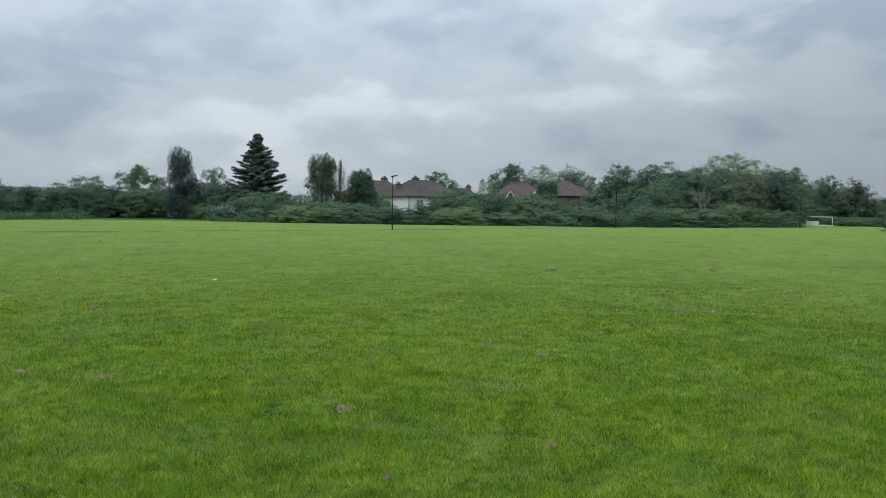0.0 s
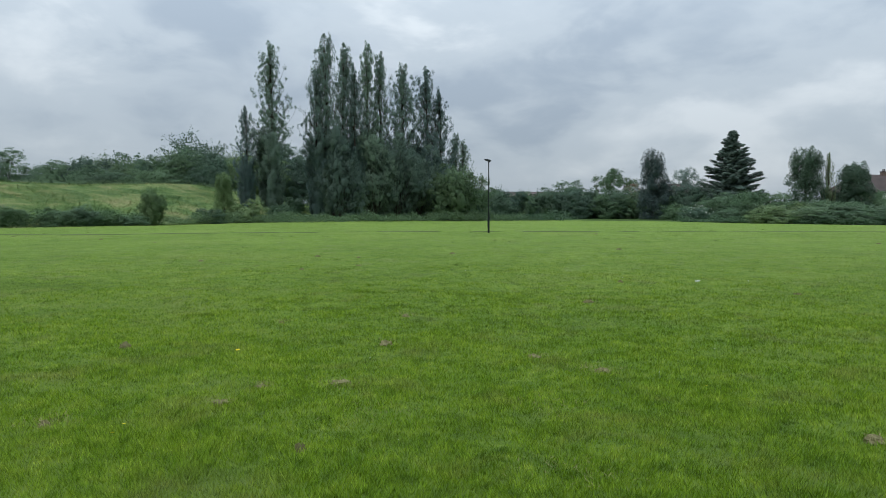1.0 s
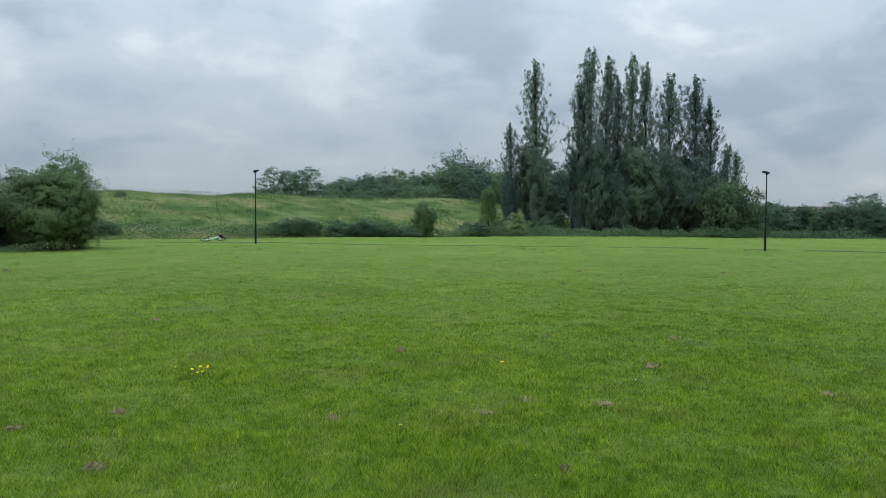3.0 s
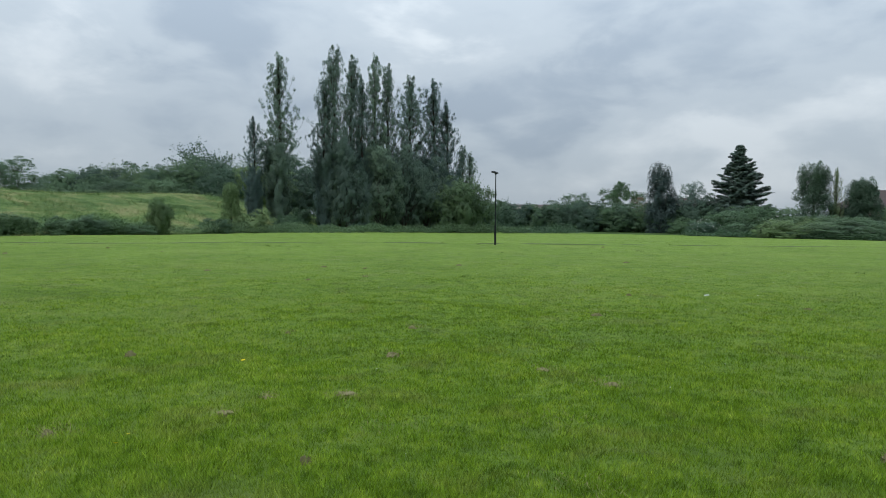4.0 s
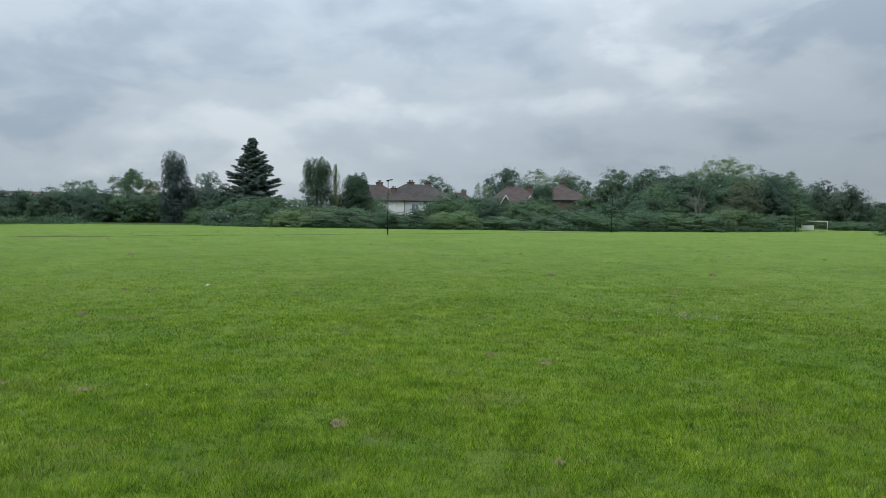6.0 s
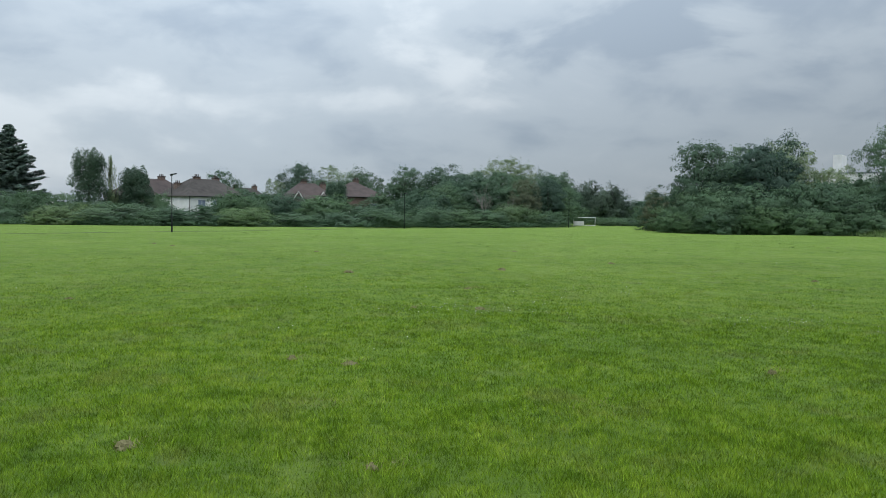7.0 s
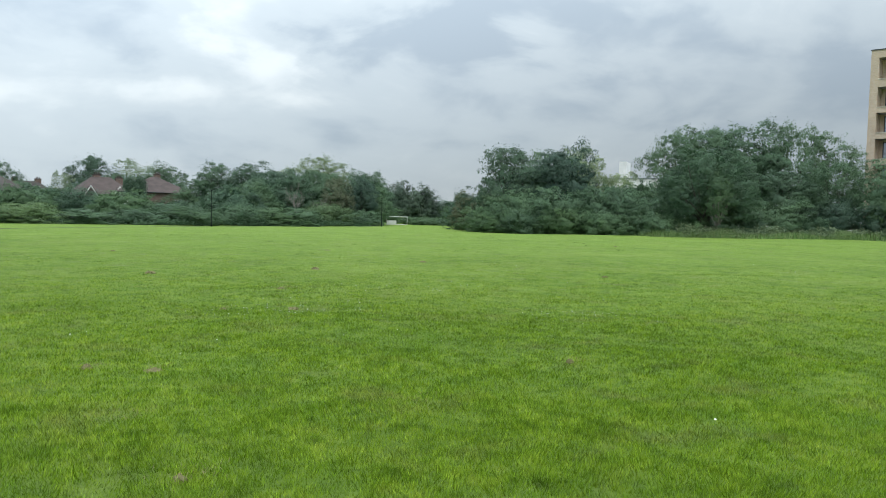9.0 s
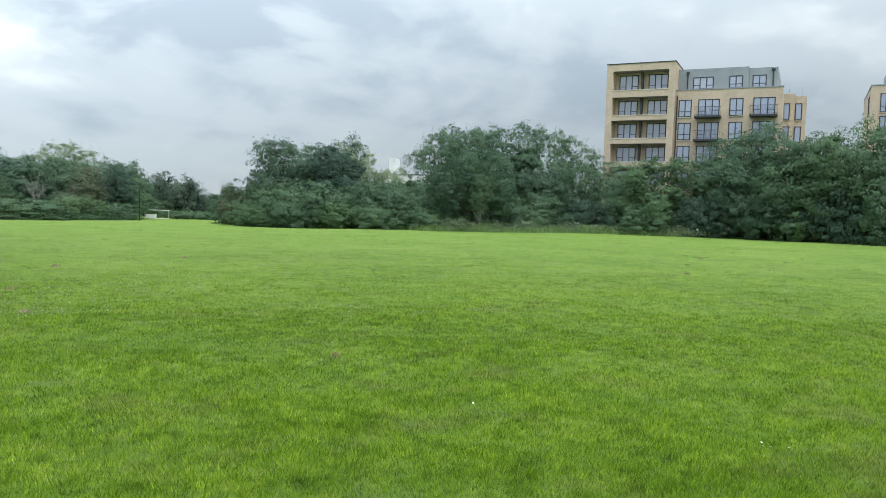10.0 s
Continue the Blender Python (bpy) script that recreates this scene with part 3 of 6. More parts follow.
def spray(c, r, k, size, rs, heart, depth=0.55, up=0.16, slim=0.55, stray=0.55):
    """A lump of leaves round c that turns its face away from the plant's heart."""
    d = unit(rs.normal(size=(k, 3)))
    p = c + d * r * (1 - depth * rs.rand(k, 1) ** 1.5)
    face = unit(0.75 * d + 0.55 * unit(p - heart) + np.array([0, 0, up]) + 0.12 * rs.normal(size=(k, 3)))
    return leaf_cards(p, unit(face + stray * rs.normal(size=(k, 3))), size, rs, slim, face)


def frond(c, r, k, size, rs, way, slim=0.6):
    """A flattened tuft of leaves at a twig's end, lit from the side that it turns outwards and up."""
    d = unit(rs.normal(size=(k, 3)) + 0.5 * way)
    p = c + d * r * (0.35 + 0.65 * rs.rand(k, 1) ** 0.6)
    face = unit(way + 0.45 * d)
    return leaf_cards(p, unit(face + 0.4 * rs.normal(size=(k, 3))), size, rs, slim, face)


def broadleaf(kind, seed, W, H, bare, boughs, fronds, leaves, size, core=1.0, flat=0.0, lump=1.0):
    """A round-headed tree or bush: boughs of unequal reach, each a heap of leafy tufts, on a trunk with limbs."""
    rs = np.random.RandomState(seed)
    trunk, crown = Heap(), Heap()
    heart = np.array([0, 0, H * (bare + (1 - bare) * 0.38)])
    half = np.array([W / 2, W / 2, H * (1 - bare) * 0.6])
    fork = np.array([rs.normal() * 0.15, rs.normal() * 0.15, max(H * bare * 0.8, H * 0.12)])
    if bare > 0.02:
        trunk.limb(bent((0, 0, -0.2), fork, rs, 5, 0.04), 0.02 * H, 0.014 * H, 7)
    # hidden core of large leaf cards, added to block light through the crown
    if core > 0.5:
        crown.add(*spray(heart, half * 0.62, int(900 * core), size * 2.2, rs, heart * 0.9, 0.5))
    for i in range(boughs):
        a = 2.4 * i + rs.normal() * 0.4
        z = max(1 - 1.5 * (i + 0.5) / boughs - flat, -0.75)
        d = np.array([np.cos(a) * math.sqrt(max(1 - z * z, 0.0)), np.sin(a) * math.sqrt(max(1 - z * z, 0.0)), z])
        R = W * (0.12 + 0.11 * rs.rand()) * lump
        c = heart + d * half * (0.45 + 0.4 * rs.rand())
        c[2] = max(c[2], H * bare + min(0.12 * H, R * 0.55))
        if bare > 0.02:
            trunk.limb(bent(fork, c, rs, 6, 0.06), 0.009 * H, 0.003 * H)
        elif i % 2 == 0:
            # a bush has several stems from the ground
            trunk.limb(bent((c[0] * 0.25, c[1] * 0.25, -0.15), c, rs, 6, 0.06), 0.012 * H, 0.004 * H)
        # larger leaf cards added inside the bough to block light and darken gaps
        if core:
            crown.add(*spray(c, np.full(3, R * 0.8), int(core * 110), size * 2.1, rs, heart, 0.8))
        for j in range(fronds):
            e = unit(rs.normal(size=3) + 0.9 * d + np.array([0, 0, 0.35]))
            q = c + e * R * (0.72 + 0.42 * rs.rand()) * np.array([1.1, 1.1, 0.95])
            s = R * (0.2 + 0.22 * rs.rand() ** 2)
            q[2] = max(q[2], s * 0.4)
            way = unit(0.55 * e + 0.35 * unit(q - heart) + np.array([0, 0, 0.3]) + 0.15 * rs.normal(size=3))
            crown.add(*frond(q, s * np.array([1.3, 1.3, 0.62]), leaves, size, rs, way))
            if j % 4 == 0:
                # a bare-ended shoot stands out of the outline
                crown.add(*frond(q + e * s * 1.3, s * np.array([0.5, 0.5, 0.7]), leaves // 5, size * 0.85, rs, way))
    plant(kind, trunk, crown, W, H)


def poplar(kind, seed, W, H):
    """A Lombardy poplar: steep boughs round a tall stem, fine leaves in upright plumes with chinks of sky."""
    rs = np.random.RandomState(seed)
    trunk, crown = Heap(), Heap()
    trunk.limb(bent((0, 0, -0.2), (0.1, 0, H * 0.95), rs, 9, 0.01), 0.3, 0.03, 7)
    outline = ((0, 0.08, 0.25, 0.42, 0.62, 0.78, 0.9, 1.0), (0.34, 0.48, 0.66, 0.85, 1.0, 0.8, 0.44, 0.03))
    for i in range(230):
        top = 0.06 + 0.93 * (i + rs.rand()) / 230
        low = top < 0.5
        if not low and rs.rand() < 0.18:
            continue
        rise = 0.1 + 0.08 * rs.rand()
        a = rs.rand() * 2 * np.pi
        wide = W / 2 * np.interp(top, *outline) * (0.12 + 0.95 * rs.rand() ** 0.7)
        tip = np.array([np.cos(a) * wide, np.sin(a) * wide, top * H])
        line = bent((tip[0] * 0.12, tip[1] * 0.12, max((top - rise) * H, 0.1)), tip, rs, 6, 0.04)
        line[1:-1, :2] += tip[:2] * 0.1
        trunk.limb(line, 0.024, 0.006, 4)
        for t in np.linspace(0.2, 1.0, 8 if low else 4):
            if not low and rs.rand() < 0.25:
                continue
            c = line[0] + (line[-1] - line[0]) * t + (line[min(int(t * 5), 5)] - line[0] - (line[-1] - line[0]) * min(int(t * 5), 5) / 5) + rs.normal(size=3) * 0.12
            r = (np.array([0.34, 0.34, 0.55]) if low else np.array([0.27, 0.27, 0.42]) * (1.1 - 0.2 * t)) * (0.55 + 0.7 * rs.rand())
            way = unit(np.array([c[0], c[1], 0.25]) + 0.2 * rs.normal(size=3))
            crown.add(*frond(c, r, 34 if low else 44, 0.16 if low else 0.12, rs, way, 0.8))
    v = np.concatenate(crown.v)
    fit = np.array([1 / W, 1 / W, 1 / v[:, 2].max()])
    VARIANTS[kind] = (trunk.mesh("trunk", M["bark"], fit), crown.mesh("crown", M["leaf_mid"], fit))


def column(kind, seed, W, H, lumps=130, leaves=190, size=0.18):
    """A dense upright tree with a frayed, many-tipped head."""
    rs = np.random.RandomState(seed)
    trunk, crown = Heap(), Heap()
    trunk.limb(bent((0, 0, -0.2), (0, 0, H * 0.6), rs, 5, 0.01), 0.26, 0.1, 7)
    for i in range(lumps):
        h = H * (0.04 + 0.84 * rs.rand())
        wide = W / 2 * np.interp(h / H, (0, 0.2, 0.55, 0.8, 0.92), (0.8, 1.0, 0.95, 0.72, 0.5))
        a = rs.rand() * 2 * np.pi
        k = np.sqrt(rs.rand()) * 0.85
        c = np.array([np.cos(a) * wide * k, np.sin(a) * wide * k, h])
        r = np.array([0.11 * W, 0.11 * W, 0.1 * H]) * (0.7 + 0.6 * rs.rand())
        p, n = shell(c, r, leaves, rs, 0.4, 0.2)
        # tufts narrow towards their tips
        up = (p[:, 2:] - c[2]) / r[2]
        p[:, :2] = c[:2] + (p[:, :2] - c[:2]) * np.clip(1 - 0.45 * up, 0.3, 1.25)
        p[:, 2] += 0.25 * r[2] * np.maximum(up[:, 0], 0)
        face = unit(0.7 * unit(p - c) + 0.6 * unit(p - np.array([0, 0, h - 1.5])) + np.array([0, 0, 0.2]))
        crown.add(*leaf_cards(p, unit(face + 0.5 * rs.normal(size=p.shape)), size, rs, 0.55, face))
    plant(kind, trunk, crown, W, H)


def conifer(kind, seed, W, H):
    """A spruce-like tree: whorls of drooping boughs, ragged and gappy towards the tip."""
    rs = np.random.RandomState(seed)
    trunk, crown = Heap(), Heap()
    trunk.limb(bent((0, 0, -0.2), (0, 0, H * 0.98), rs, 7, 0.006), 0.3, 0.03, 7)
    for i in range(300):
        u = (i + rs.rand()) / 300
        h = H * (0.05 + 0.93 * u ** 1.15)
        a = 2.4 * i + rs.normal() * 0.5
        L = max(W / 2 * (1 - h / H) ** 0.75 * (0.35 + 0.8 * rs.rand()), 0.3)
        rise = -0.15 + 0.75 * rs.rand() * (0.5 + 0.5 * u)
        d = np.array([np.cos(a), np.sin(a), 0])
        # boughs leave level or drooping and turn up at their points
        lift = lambda t: L * (rise * t * t - 0.2 * t * (1 - t))
        line = np.array([[0, 0, h]] + [d * L * t + np.array([0, 0, h + lift(t)]) for t in (0.35, 0.7, 1.0)])
        trunk.limb(line, 0.045, 0.01, 4)
        k = int(50 + 110 * L)
        t = 0.05 + 0.98 * rs.rand(k) ** 0.7
        off = rs.normal(size=(k, 3)) * (0.05 + 0.13 * L * (1.08 - t))[:, None]
        p = np.array([0, 0, h]) + d * (L * t)[:, None] + off * np.array([1, 1, 0.7])
        p[:, 2] += lift(t)
        n = unit(0.6 * unit(off) + 0.4 * rs.normal(size=(k, 3)) + np.array([0, 0, 0.6]) + d * 0.3)
        crown.add(*leaf_cards(p, n, 0.32, rs, 0.32, unit(unit(off) * 0.5 + d * 0.6 + np.array([0, 0, 0.5]))))
    plant(kind, trunk, crown, W, H)


def gaunt(kind, seed, W, H, tufts=60, size=0.28, spread=0.75, lean=0.0, leafy=1.0, start=0.12, depth=4, puff=1.0, thick=0.016):
    """An open tree whose branching shows, with leaves in tufts at the ends (or none)."""
    rs = np.random.RandomState(seed)
    trunk, crown = Heap(), Heap()
    tips = []

    def grow(p, d, length, r, level):
        q = p + d * length
        line = bent(p, q, rs, 5, 0.07)
        trunk.limb(line, r, r * 0.62, 6 if level < 2 else 4)
        if level >= depth:
            tips.append((q, d))
            return
        for _ in range(2 if level else 4):
            e = unit(d + rs.normal(size=3) * 0.5 * spread + np.array([lean, 0, 0.22]))
            grow(line[-1], e, length * (0.62 + 0.2 * rs.rand()), r * 0.6, level + 1)
        if level:
            e = unit(d + rs.normal(size=3) * 0.9 * spread)
            grow(line[3], e, length * 0.55, r * 0.45, level + 1 if level > 1 else 3)

    grow(np.array([0, 0, -0.2]), np.array([0.03, 0, 1.0]), H * (start + 0.14), thick * H, 0)
    order = rs.permutation(len(tips))
    for i, o in enumerate(order):
        q, d = tips[o]
        if i < tufts:
            r = np.array([1, 1, 0.75]) * W * (0.035 + 0.045 * rs.rand()) * puff
            p, n = shell(q, r, int(70 * leafy) + 6, rs, 0.9)
            crown.add(*leaf_cards(p, n, size, rs, 0.6))
    if not crown.v:
        crown.add(*leaf_cards(tips[0][0][None], np.array([[0, 0, 1.0]]), 0.01, rs))
    v = np.concatenate(trunk.v)
    r, h = np.percentile(np.hypot(v[:, 0], v[:, 1]), 98), max(np.percentile(v[:, 2], 99.5), crown.extent()[1] if tufts else 0)
    fit = np.array([0.5 / r, 0.5 / r, 1 / h])
    VARIANTS[kind] = (trunk.mesh("trunk", M["bark"], fit), crown.mesh("crown", M["leaf_mid"], fit) if tufts else None)


for i in range(5):
    broadleaf(f"tree{i}", 20 + i, 9, 10, 0.04, 20, 22, 52, 0.17, lump=1.15)
for i in range(4):
    broadleaf(f"airy{i}", 30 + i, 9, 10, 0.14, 19, 19, 56, 0.16, core=0.3)
for i in range(4):
    broadleaf(f"bush{i}", 40 + i, 7, 4.5, 0.0, 16, 17, 46, 0.155, flat=0.1, lump=1.1)
for i in range(3):
    broadleaf(f"nearbush{i}", 50 + i, 5, 4.5, 0.0, 20, 30, 80, 0.08, flat=0.1, core=2.5, lump=1.1)
for i in range(3):
    poplar(f"poplar{i}", 60 + i, 5.2, 19)
column("column0", 70, 4, 10.5)
column("column1", 71, 5, 9.5)
column("column2", 72, 4.6, 8)
conifer("conifer0", 75, 6.8, 13.5)
gaunt("gaunt0", 80, 9, 12, 1500, 0.085, 0.85, leafy=0.5, depth=6, puff=0.42, thick=0.009)
gaunt("gaunt3", 85, 9, 12, 160, 0.09, 0.9, leafy=0.5, depth=6, puff=0.4, thick=0.008, start=0.06)
gaunt("gaunt1", 81, 10, 10, 300, 0.17, 1.15, leafy=0.4, depth=5, puff=0.85, thick=0.012)
gaunt("bare0", 83, 4, 6, 0, 0.28, 1.1, depth=5, thick=0.009, start=0.02)


def put(name, kind, x, y, w, h, label, category, leaf="leaf_mid", turn=0.0, group="", bark=None, sink=0.0, deep=None):
    """A plant of that width and height at that place."""
    z = land1(x, y) + float(mound_height(np.array(x), np.array(y))) - sink
    ob = thing(name, label, category, pose(x, y, z, 0, 0, turn) @ Matrix.Diagonal((w, deep or w, h, 1)), group)
    trunk, crown = VARIANTS[kind]
    for me, pname, mat in ((trunk, "trunk", M[bark] if bark else None), (crown, "crown", M[leaf])):
        if me is None:
            continue
        o = new(pname if name.endswith("tree") else "stems" if pname == "trunk" else "foliage", me)
        o.parent = ob
        if mat:
            o.material_slots[0].link = "OBJECT"
            o.material_slots[0].material = mat
    return ob


# ---- the row of poplars and its undergrowth ----
POPLARS = [
    (-64.2, 54.9, 3.2, 18.6, 0), (-65.0, 52.1, 1.7, 11.0, 1), (-61.6, 60.7, 3.3, 21.2, 2), (-62.0, 59.7, 2.4, 17.2, 0),
    (-62.2, 64.3, 3.0, 20.8, 1), (-60.0, 63.7, 2.4, 18.1, 2), (-60.9, 66.9, 3.0, 21.3, 0), (-60.4, 68.7, 3.0, 20.3, 1),
    (-60.2, 72.8, 3.7, 19.7, 2), (-59.2, 76.2, 3.4, 19.7, 0), (-58.4, 78.0, 3.0, 16.8, 1), (-58.5, 81.7, 1.9, 11.8, 2), (-58.2, 83.1, 2.0, 11.0, 0),
]
for i, (x, y, w, h, k) in enumerate(POPLARS):
    put("poplar_tree", f"poplar{k}", x, y, w * 1.72, h * 1.015, "young narrow dark green poplar tree beside taller poplars" if h < 15 else "tall narrow dark green poplar tree in a row",
        "tree", "leaf_poplar", i * 77, "row of poplars", sink=0.15)
for i, (x, y, w, h) in enumerate([(-60.6, 60.7, 2.4, 9.0), (-60.0, 61.2, 5.0, 10.5), (-58.6, 65.2, 5.4, 11.0), (-58.0, 69.0, 5.4, 10.8), (-57.6, 73.0, 5.4, 9.8), (-57.6, 77.0, 5.0, 8.6)]):
    put("shrub_tree", f"tree{i % 5}", x, y, w, h, "dense dark shrubby tree under the poplars", "tree", "leaf_under", i * 61, "undergrowth of the poplars", sink=0.9)
put("bush", "bush0", -53.6, 74.6, 7.4, 6.7, "large rounded green bush at the poplars' end", "bush", "leaf_hawthorn", 40)
put("bush", "bush1", -57.5, 79.5, 6.0, 5.6, "dark green bush behind the rounded one", "bush", "leaf_dark", 140)

for i, (x, y, w, h) in enumerate([(-66, 65, 5, 5.0), (-65.5, 70, 6, 5.2), (-65, 75, 6, 5.2), (-64.5, 80, 6, 5.0), (-63, 85, 6, 4.6), (-61, 90, 6, 4.4), (-62, 95, 7, 4.6), (-58.5, 87.5, 5, 3.4)]):
    put("bush", f"bush{i % 4}", x, y, w, h, "dark green thicket bush behind the poplars", "bush", "leaf_dark", i * 47, "thicket behind the poplars", sink=0.3)

# ---- trees behind the bank ----
for i, (x, y, w, h, k) in enumerate([(-117.2, 57.3, 7.6, 7.4, "tree0"), (-109.5, 61.3, 11.0, 8.5, "tree1"), (-110.7, 69.0, 7.0, 8.2, "tree2"), (-98.9, 68.8, 10.5, 9.5, "tree3"),
                                     (-91.5, 70.4, 7.0, 7.3, "tree1"), (-86.3, 76.7, 7.4, 9.6, "tree0"), (-82, 73, 6.5, 7.6, "tree2"), (-92, 62, 6.5, 6.6, "tree1"), (-104, 56, 6.0, 6.0, "tree3"),
                                     (-78.5, 84, 8.0, 10.0, "tree1"), (-74, 90, 7.5, 9.0, "tree4"), (-88, 56, 6.5, 3.6, "tree0"), (-95, 53, 6.5, 3.4, "tree2"), (-84, 62, 6.0, 5.0, "tree3"), (-102, 50, 6, 3.0, "tree4"), (-70, 96, 7, 7.5, "tree2")]):
    put("broadleaf_tree", k if h > 0.95 * w else f"bush{i % 4}", x, y, w * 1.15, h * 1.1, "dark green broadleaf tree behind the grass bank", "tree", "leaf_mid" if i % 3 else "leaf_dark", i * 67, "trees behind the bank", sink=0.3 if x < -105 else 1.3)
put("broadleaf_tree", "airy2", -130, 51.3, 10.5, 10.2, "round open-crowned tree on the skyline", "tree", "leaf_mid", 20)
put("broadleaf_tree", "airy1", -130.6, 55.2, 11.5, 10.6, "grey-green airy tree on the skyline", "tree", "leaf_mid", 80)

for i, (x, y, w, top) in enumerate([(-107.7, 53.0, 9.5, 7.6), (-105.6, 57.0, 9.0, 8.4), (-103.4, 61.0, 9.5, 8.9), (-96.0, 62.5, 9.0, 8.6), (-90.5, 66.0, 9.5, 9.1), (-83.0, 68.5, 9.0, 9.0)]):
    rise = float(mound_height(np.array(x), np.array(y)))
    put("broadleaf_tree", f"bush{(i + 1) % 4}", x, y, w, top - rise + 0.4, "round-topped green tree behind the grass bank", "tree", ("leaf_mid", "leaf_dark", "leaf_hawthorn")[i % 3], i * 43, "trees behind the bank", sink=0.4)

# ---- shrubs on and below the bank ----
for i, (x, y, w, h, lf) in enumerate([(-57.0, 22.2, 2.4, 1.5, "leaf_mid"), (-56.6, 24.2, 2.6, 1.7, "leaf_bramble"), (-55.8, 27.0, 2.4, 1.6, "leaf_mid"), (-55.6, 29.0, 2.8, 1.8, "leaf_mid"), (-55.7, 30.9, 2.2, 1.4, "leaf_bramble"),
                                      (-55.1, 44.0, 3.3, 2.4, "leaf_bright"), (-55.5, 40.5, 3.0, 1.6, "leaf_bramble"), (-57, 49.6, 3.0, 2.0, "leaf_bramble"), (-55.9, 33.2, 3.4, 1.2, "leaf_mid"), (-58.5, 9.0, 3.2, 1.2, "leaf_bramble"),
                                      (-65.4, 59.4, 3.0, 2.2, "leaf_mid"), (-72, 13.0, 0.9, 0.7, "leaf_mid")]):
    put("bush", f"bush{i % 4}" if w > 2.9 else f"nearbush{i % 3}", x, y, w, h, "low green scrub bush at the foot of the bank", "bush", lf, i * 83, "scrub below the bank", sink=0.3)
put("sapling_tree", "nearbush1", -54.9, 34.6, 1.9, 2.9, "young upright sapling at the foot of the bank", "tree", "leaf_hawthorn", 10)
put("sapling_tree", "column1", -56.6, 42.8, 1.5, 4.3, "slender grey-green sapling at the foot of the bank", "tree", "leaf_hawthorn", 50)

# ---- near thicket of hawthorn and the gaunt tree ----
for i, (x, y, w, h, k, lf) in enumerate([(-42.1, 4.1, 4.8, 4.7, "nearbush0", "leaf_hawthorn"), (-40.6, -0.6, 4.6, 4.3, "nearbush1", "leaf_hawthorn"), (-39.5, -4.2, 5.0, 4.4, "nearbush2", "leaf_hawthorn"),
                                         (-41.5, -8.6, 5.0, 4.2, "nearbush0", "leaf_hawthorn"), (-43.5, -13.5, 5.5, 4.4, "nearbush1", "leaf_hawthorn"), (-44.0, 1.4, 4.2, 3.7, "nearbush2", "leaf_under"), (-38.6, -1.6, 2.2, 2.2, "nearbush0", "leaf_hawthorn"),
                                         (-40.9, 4.7, 3.4, 3.6, "nearbush1", "leaf_hawthorn")]):
    put("bush", k, x, y, w, h, "dense green hawthorn bush at the field's edge", "bush", lf, i * 71, "hawthorn thicket", sink=0.15)
put("broadleaf_tree", "airy0", -52.3, 0.7, 4.2, 5.8, "dark green small tree behind the hawthorns", "tree", "leaf_dark", 15)
put("broadleaf_tree", "gaunt0", -56.2, -4.1, 17.0, 12.3, "half-bare tree with grey branches and leafy tufts", "tree", "leaf_mid", 200, bark="bark_grey")
put("broadleaf_tree", "gaunt3", -56.8, -3.6, 13.5, 11.0, "leaning thin tree with fine grey twigs and few leaves", "tree", "leaf_mid", 65, bark="bark_grey")
put("broadleaf_tree", "airy2", -56.8, -8.4, 7.0, 12.0, "dark leafy tree beside the half-bare one", "tree", "leaf_dark", 95)

# ---- far hedge at the north-west corner ----
rs = np.random.RandomState(7)
HEDGE = [(-69, 99), (-62, 105), (-56, 109), (-50, 112), (-44, 114.5), (-37.5, 116.5), (-31, 118)]
for i in range(16):
    t = i / 15 * (len(HEDGE) - 1)
    a = min(int(t), len(HEDGE) - 2)
    x = HEDGE[a][0] + (HEDGE[a + 1][0] - HEDGE[a][0]) * (t - a) + rs.normal() * 0.6
    y = HEDGE[a][1] + (HEDGE[a + 1][1] - HEDGE[a][1]) * (t - a) + rs.normal() * 0.8
    put("hedge_bush", f"bush{i % 4}", x, y, 6.4 + rs.rand() * 1.6, 4.5 + rs.rand() * 1.0, "dark green overgrown hedge bush by the far edge", "bush",
        ("leaf_dark", "leaf_mid", "leaf_dark", "leaf_bramble")[i % 4], i * 97, "far hedge", sink=0.2)
put("broadleaf_tree", "tree2", -58.1, 114.8, 5.4, 6.3, "small green tree standing in the hedge", "tree", "leaf_mid", 33)
put("broadleaf_tree", "tree4", -46.8, 117.5, 5.0, 5.6, "reddish-leaved small tree in the hedge", "tree", "leaf_red", 70)
put("broadleaf_tree", "gaunt1", -65.6, 146.2, 13.0, 9.9, "open spreading tree with gaps behind the hedge", "tree", "leaf_bramble", 110)
put("column_tree", "column0", -41.9, 110.5, 3.9, 10.2, "dense dark upright columnar tree", "tree", "leaf_conifer", 0)
put("broadleaf_tree", "airy2", -39.6, 117.6, 5.0, 7.9, "feathery grey-green birch between dark trees", "tree", "leaf_poplar", 60)
put("broadleaf_tree", "tree3", -37.5, 119.5, 5.4, 6.2, "dark green tree beside the conifer", "tree", "leaf_dark", 160)
put("conifer_tree", "conifer0", -32.4, 117.9, 8.0, 13.0, "tall ragged dark blue-green conifer", "tree", "leaf_conifer", 25)
put("column_tree", "column1", -20.7, 110.4, 4.2, 9.6, "upright dark green many-tipped tree", "tree", "leaf_dark", 35)
put("broadleaf_tree", "poplar1", -18.1, 111.4, 2.2, 9.4, "slim pale poplar beside the upright tree", "tree", "leaf_light", 130)
put("column_tree", "column2", -15.4, 113.2, 4.2, 7.6, "short upright dark green tree", "tree", "leaf_dark", 80)

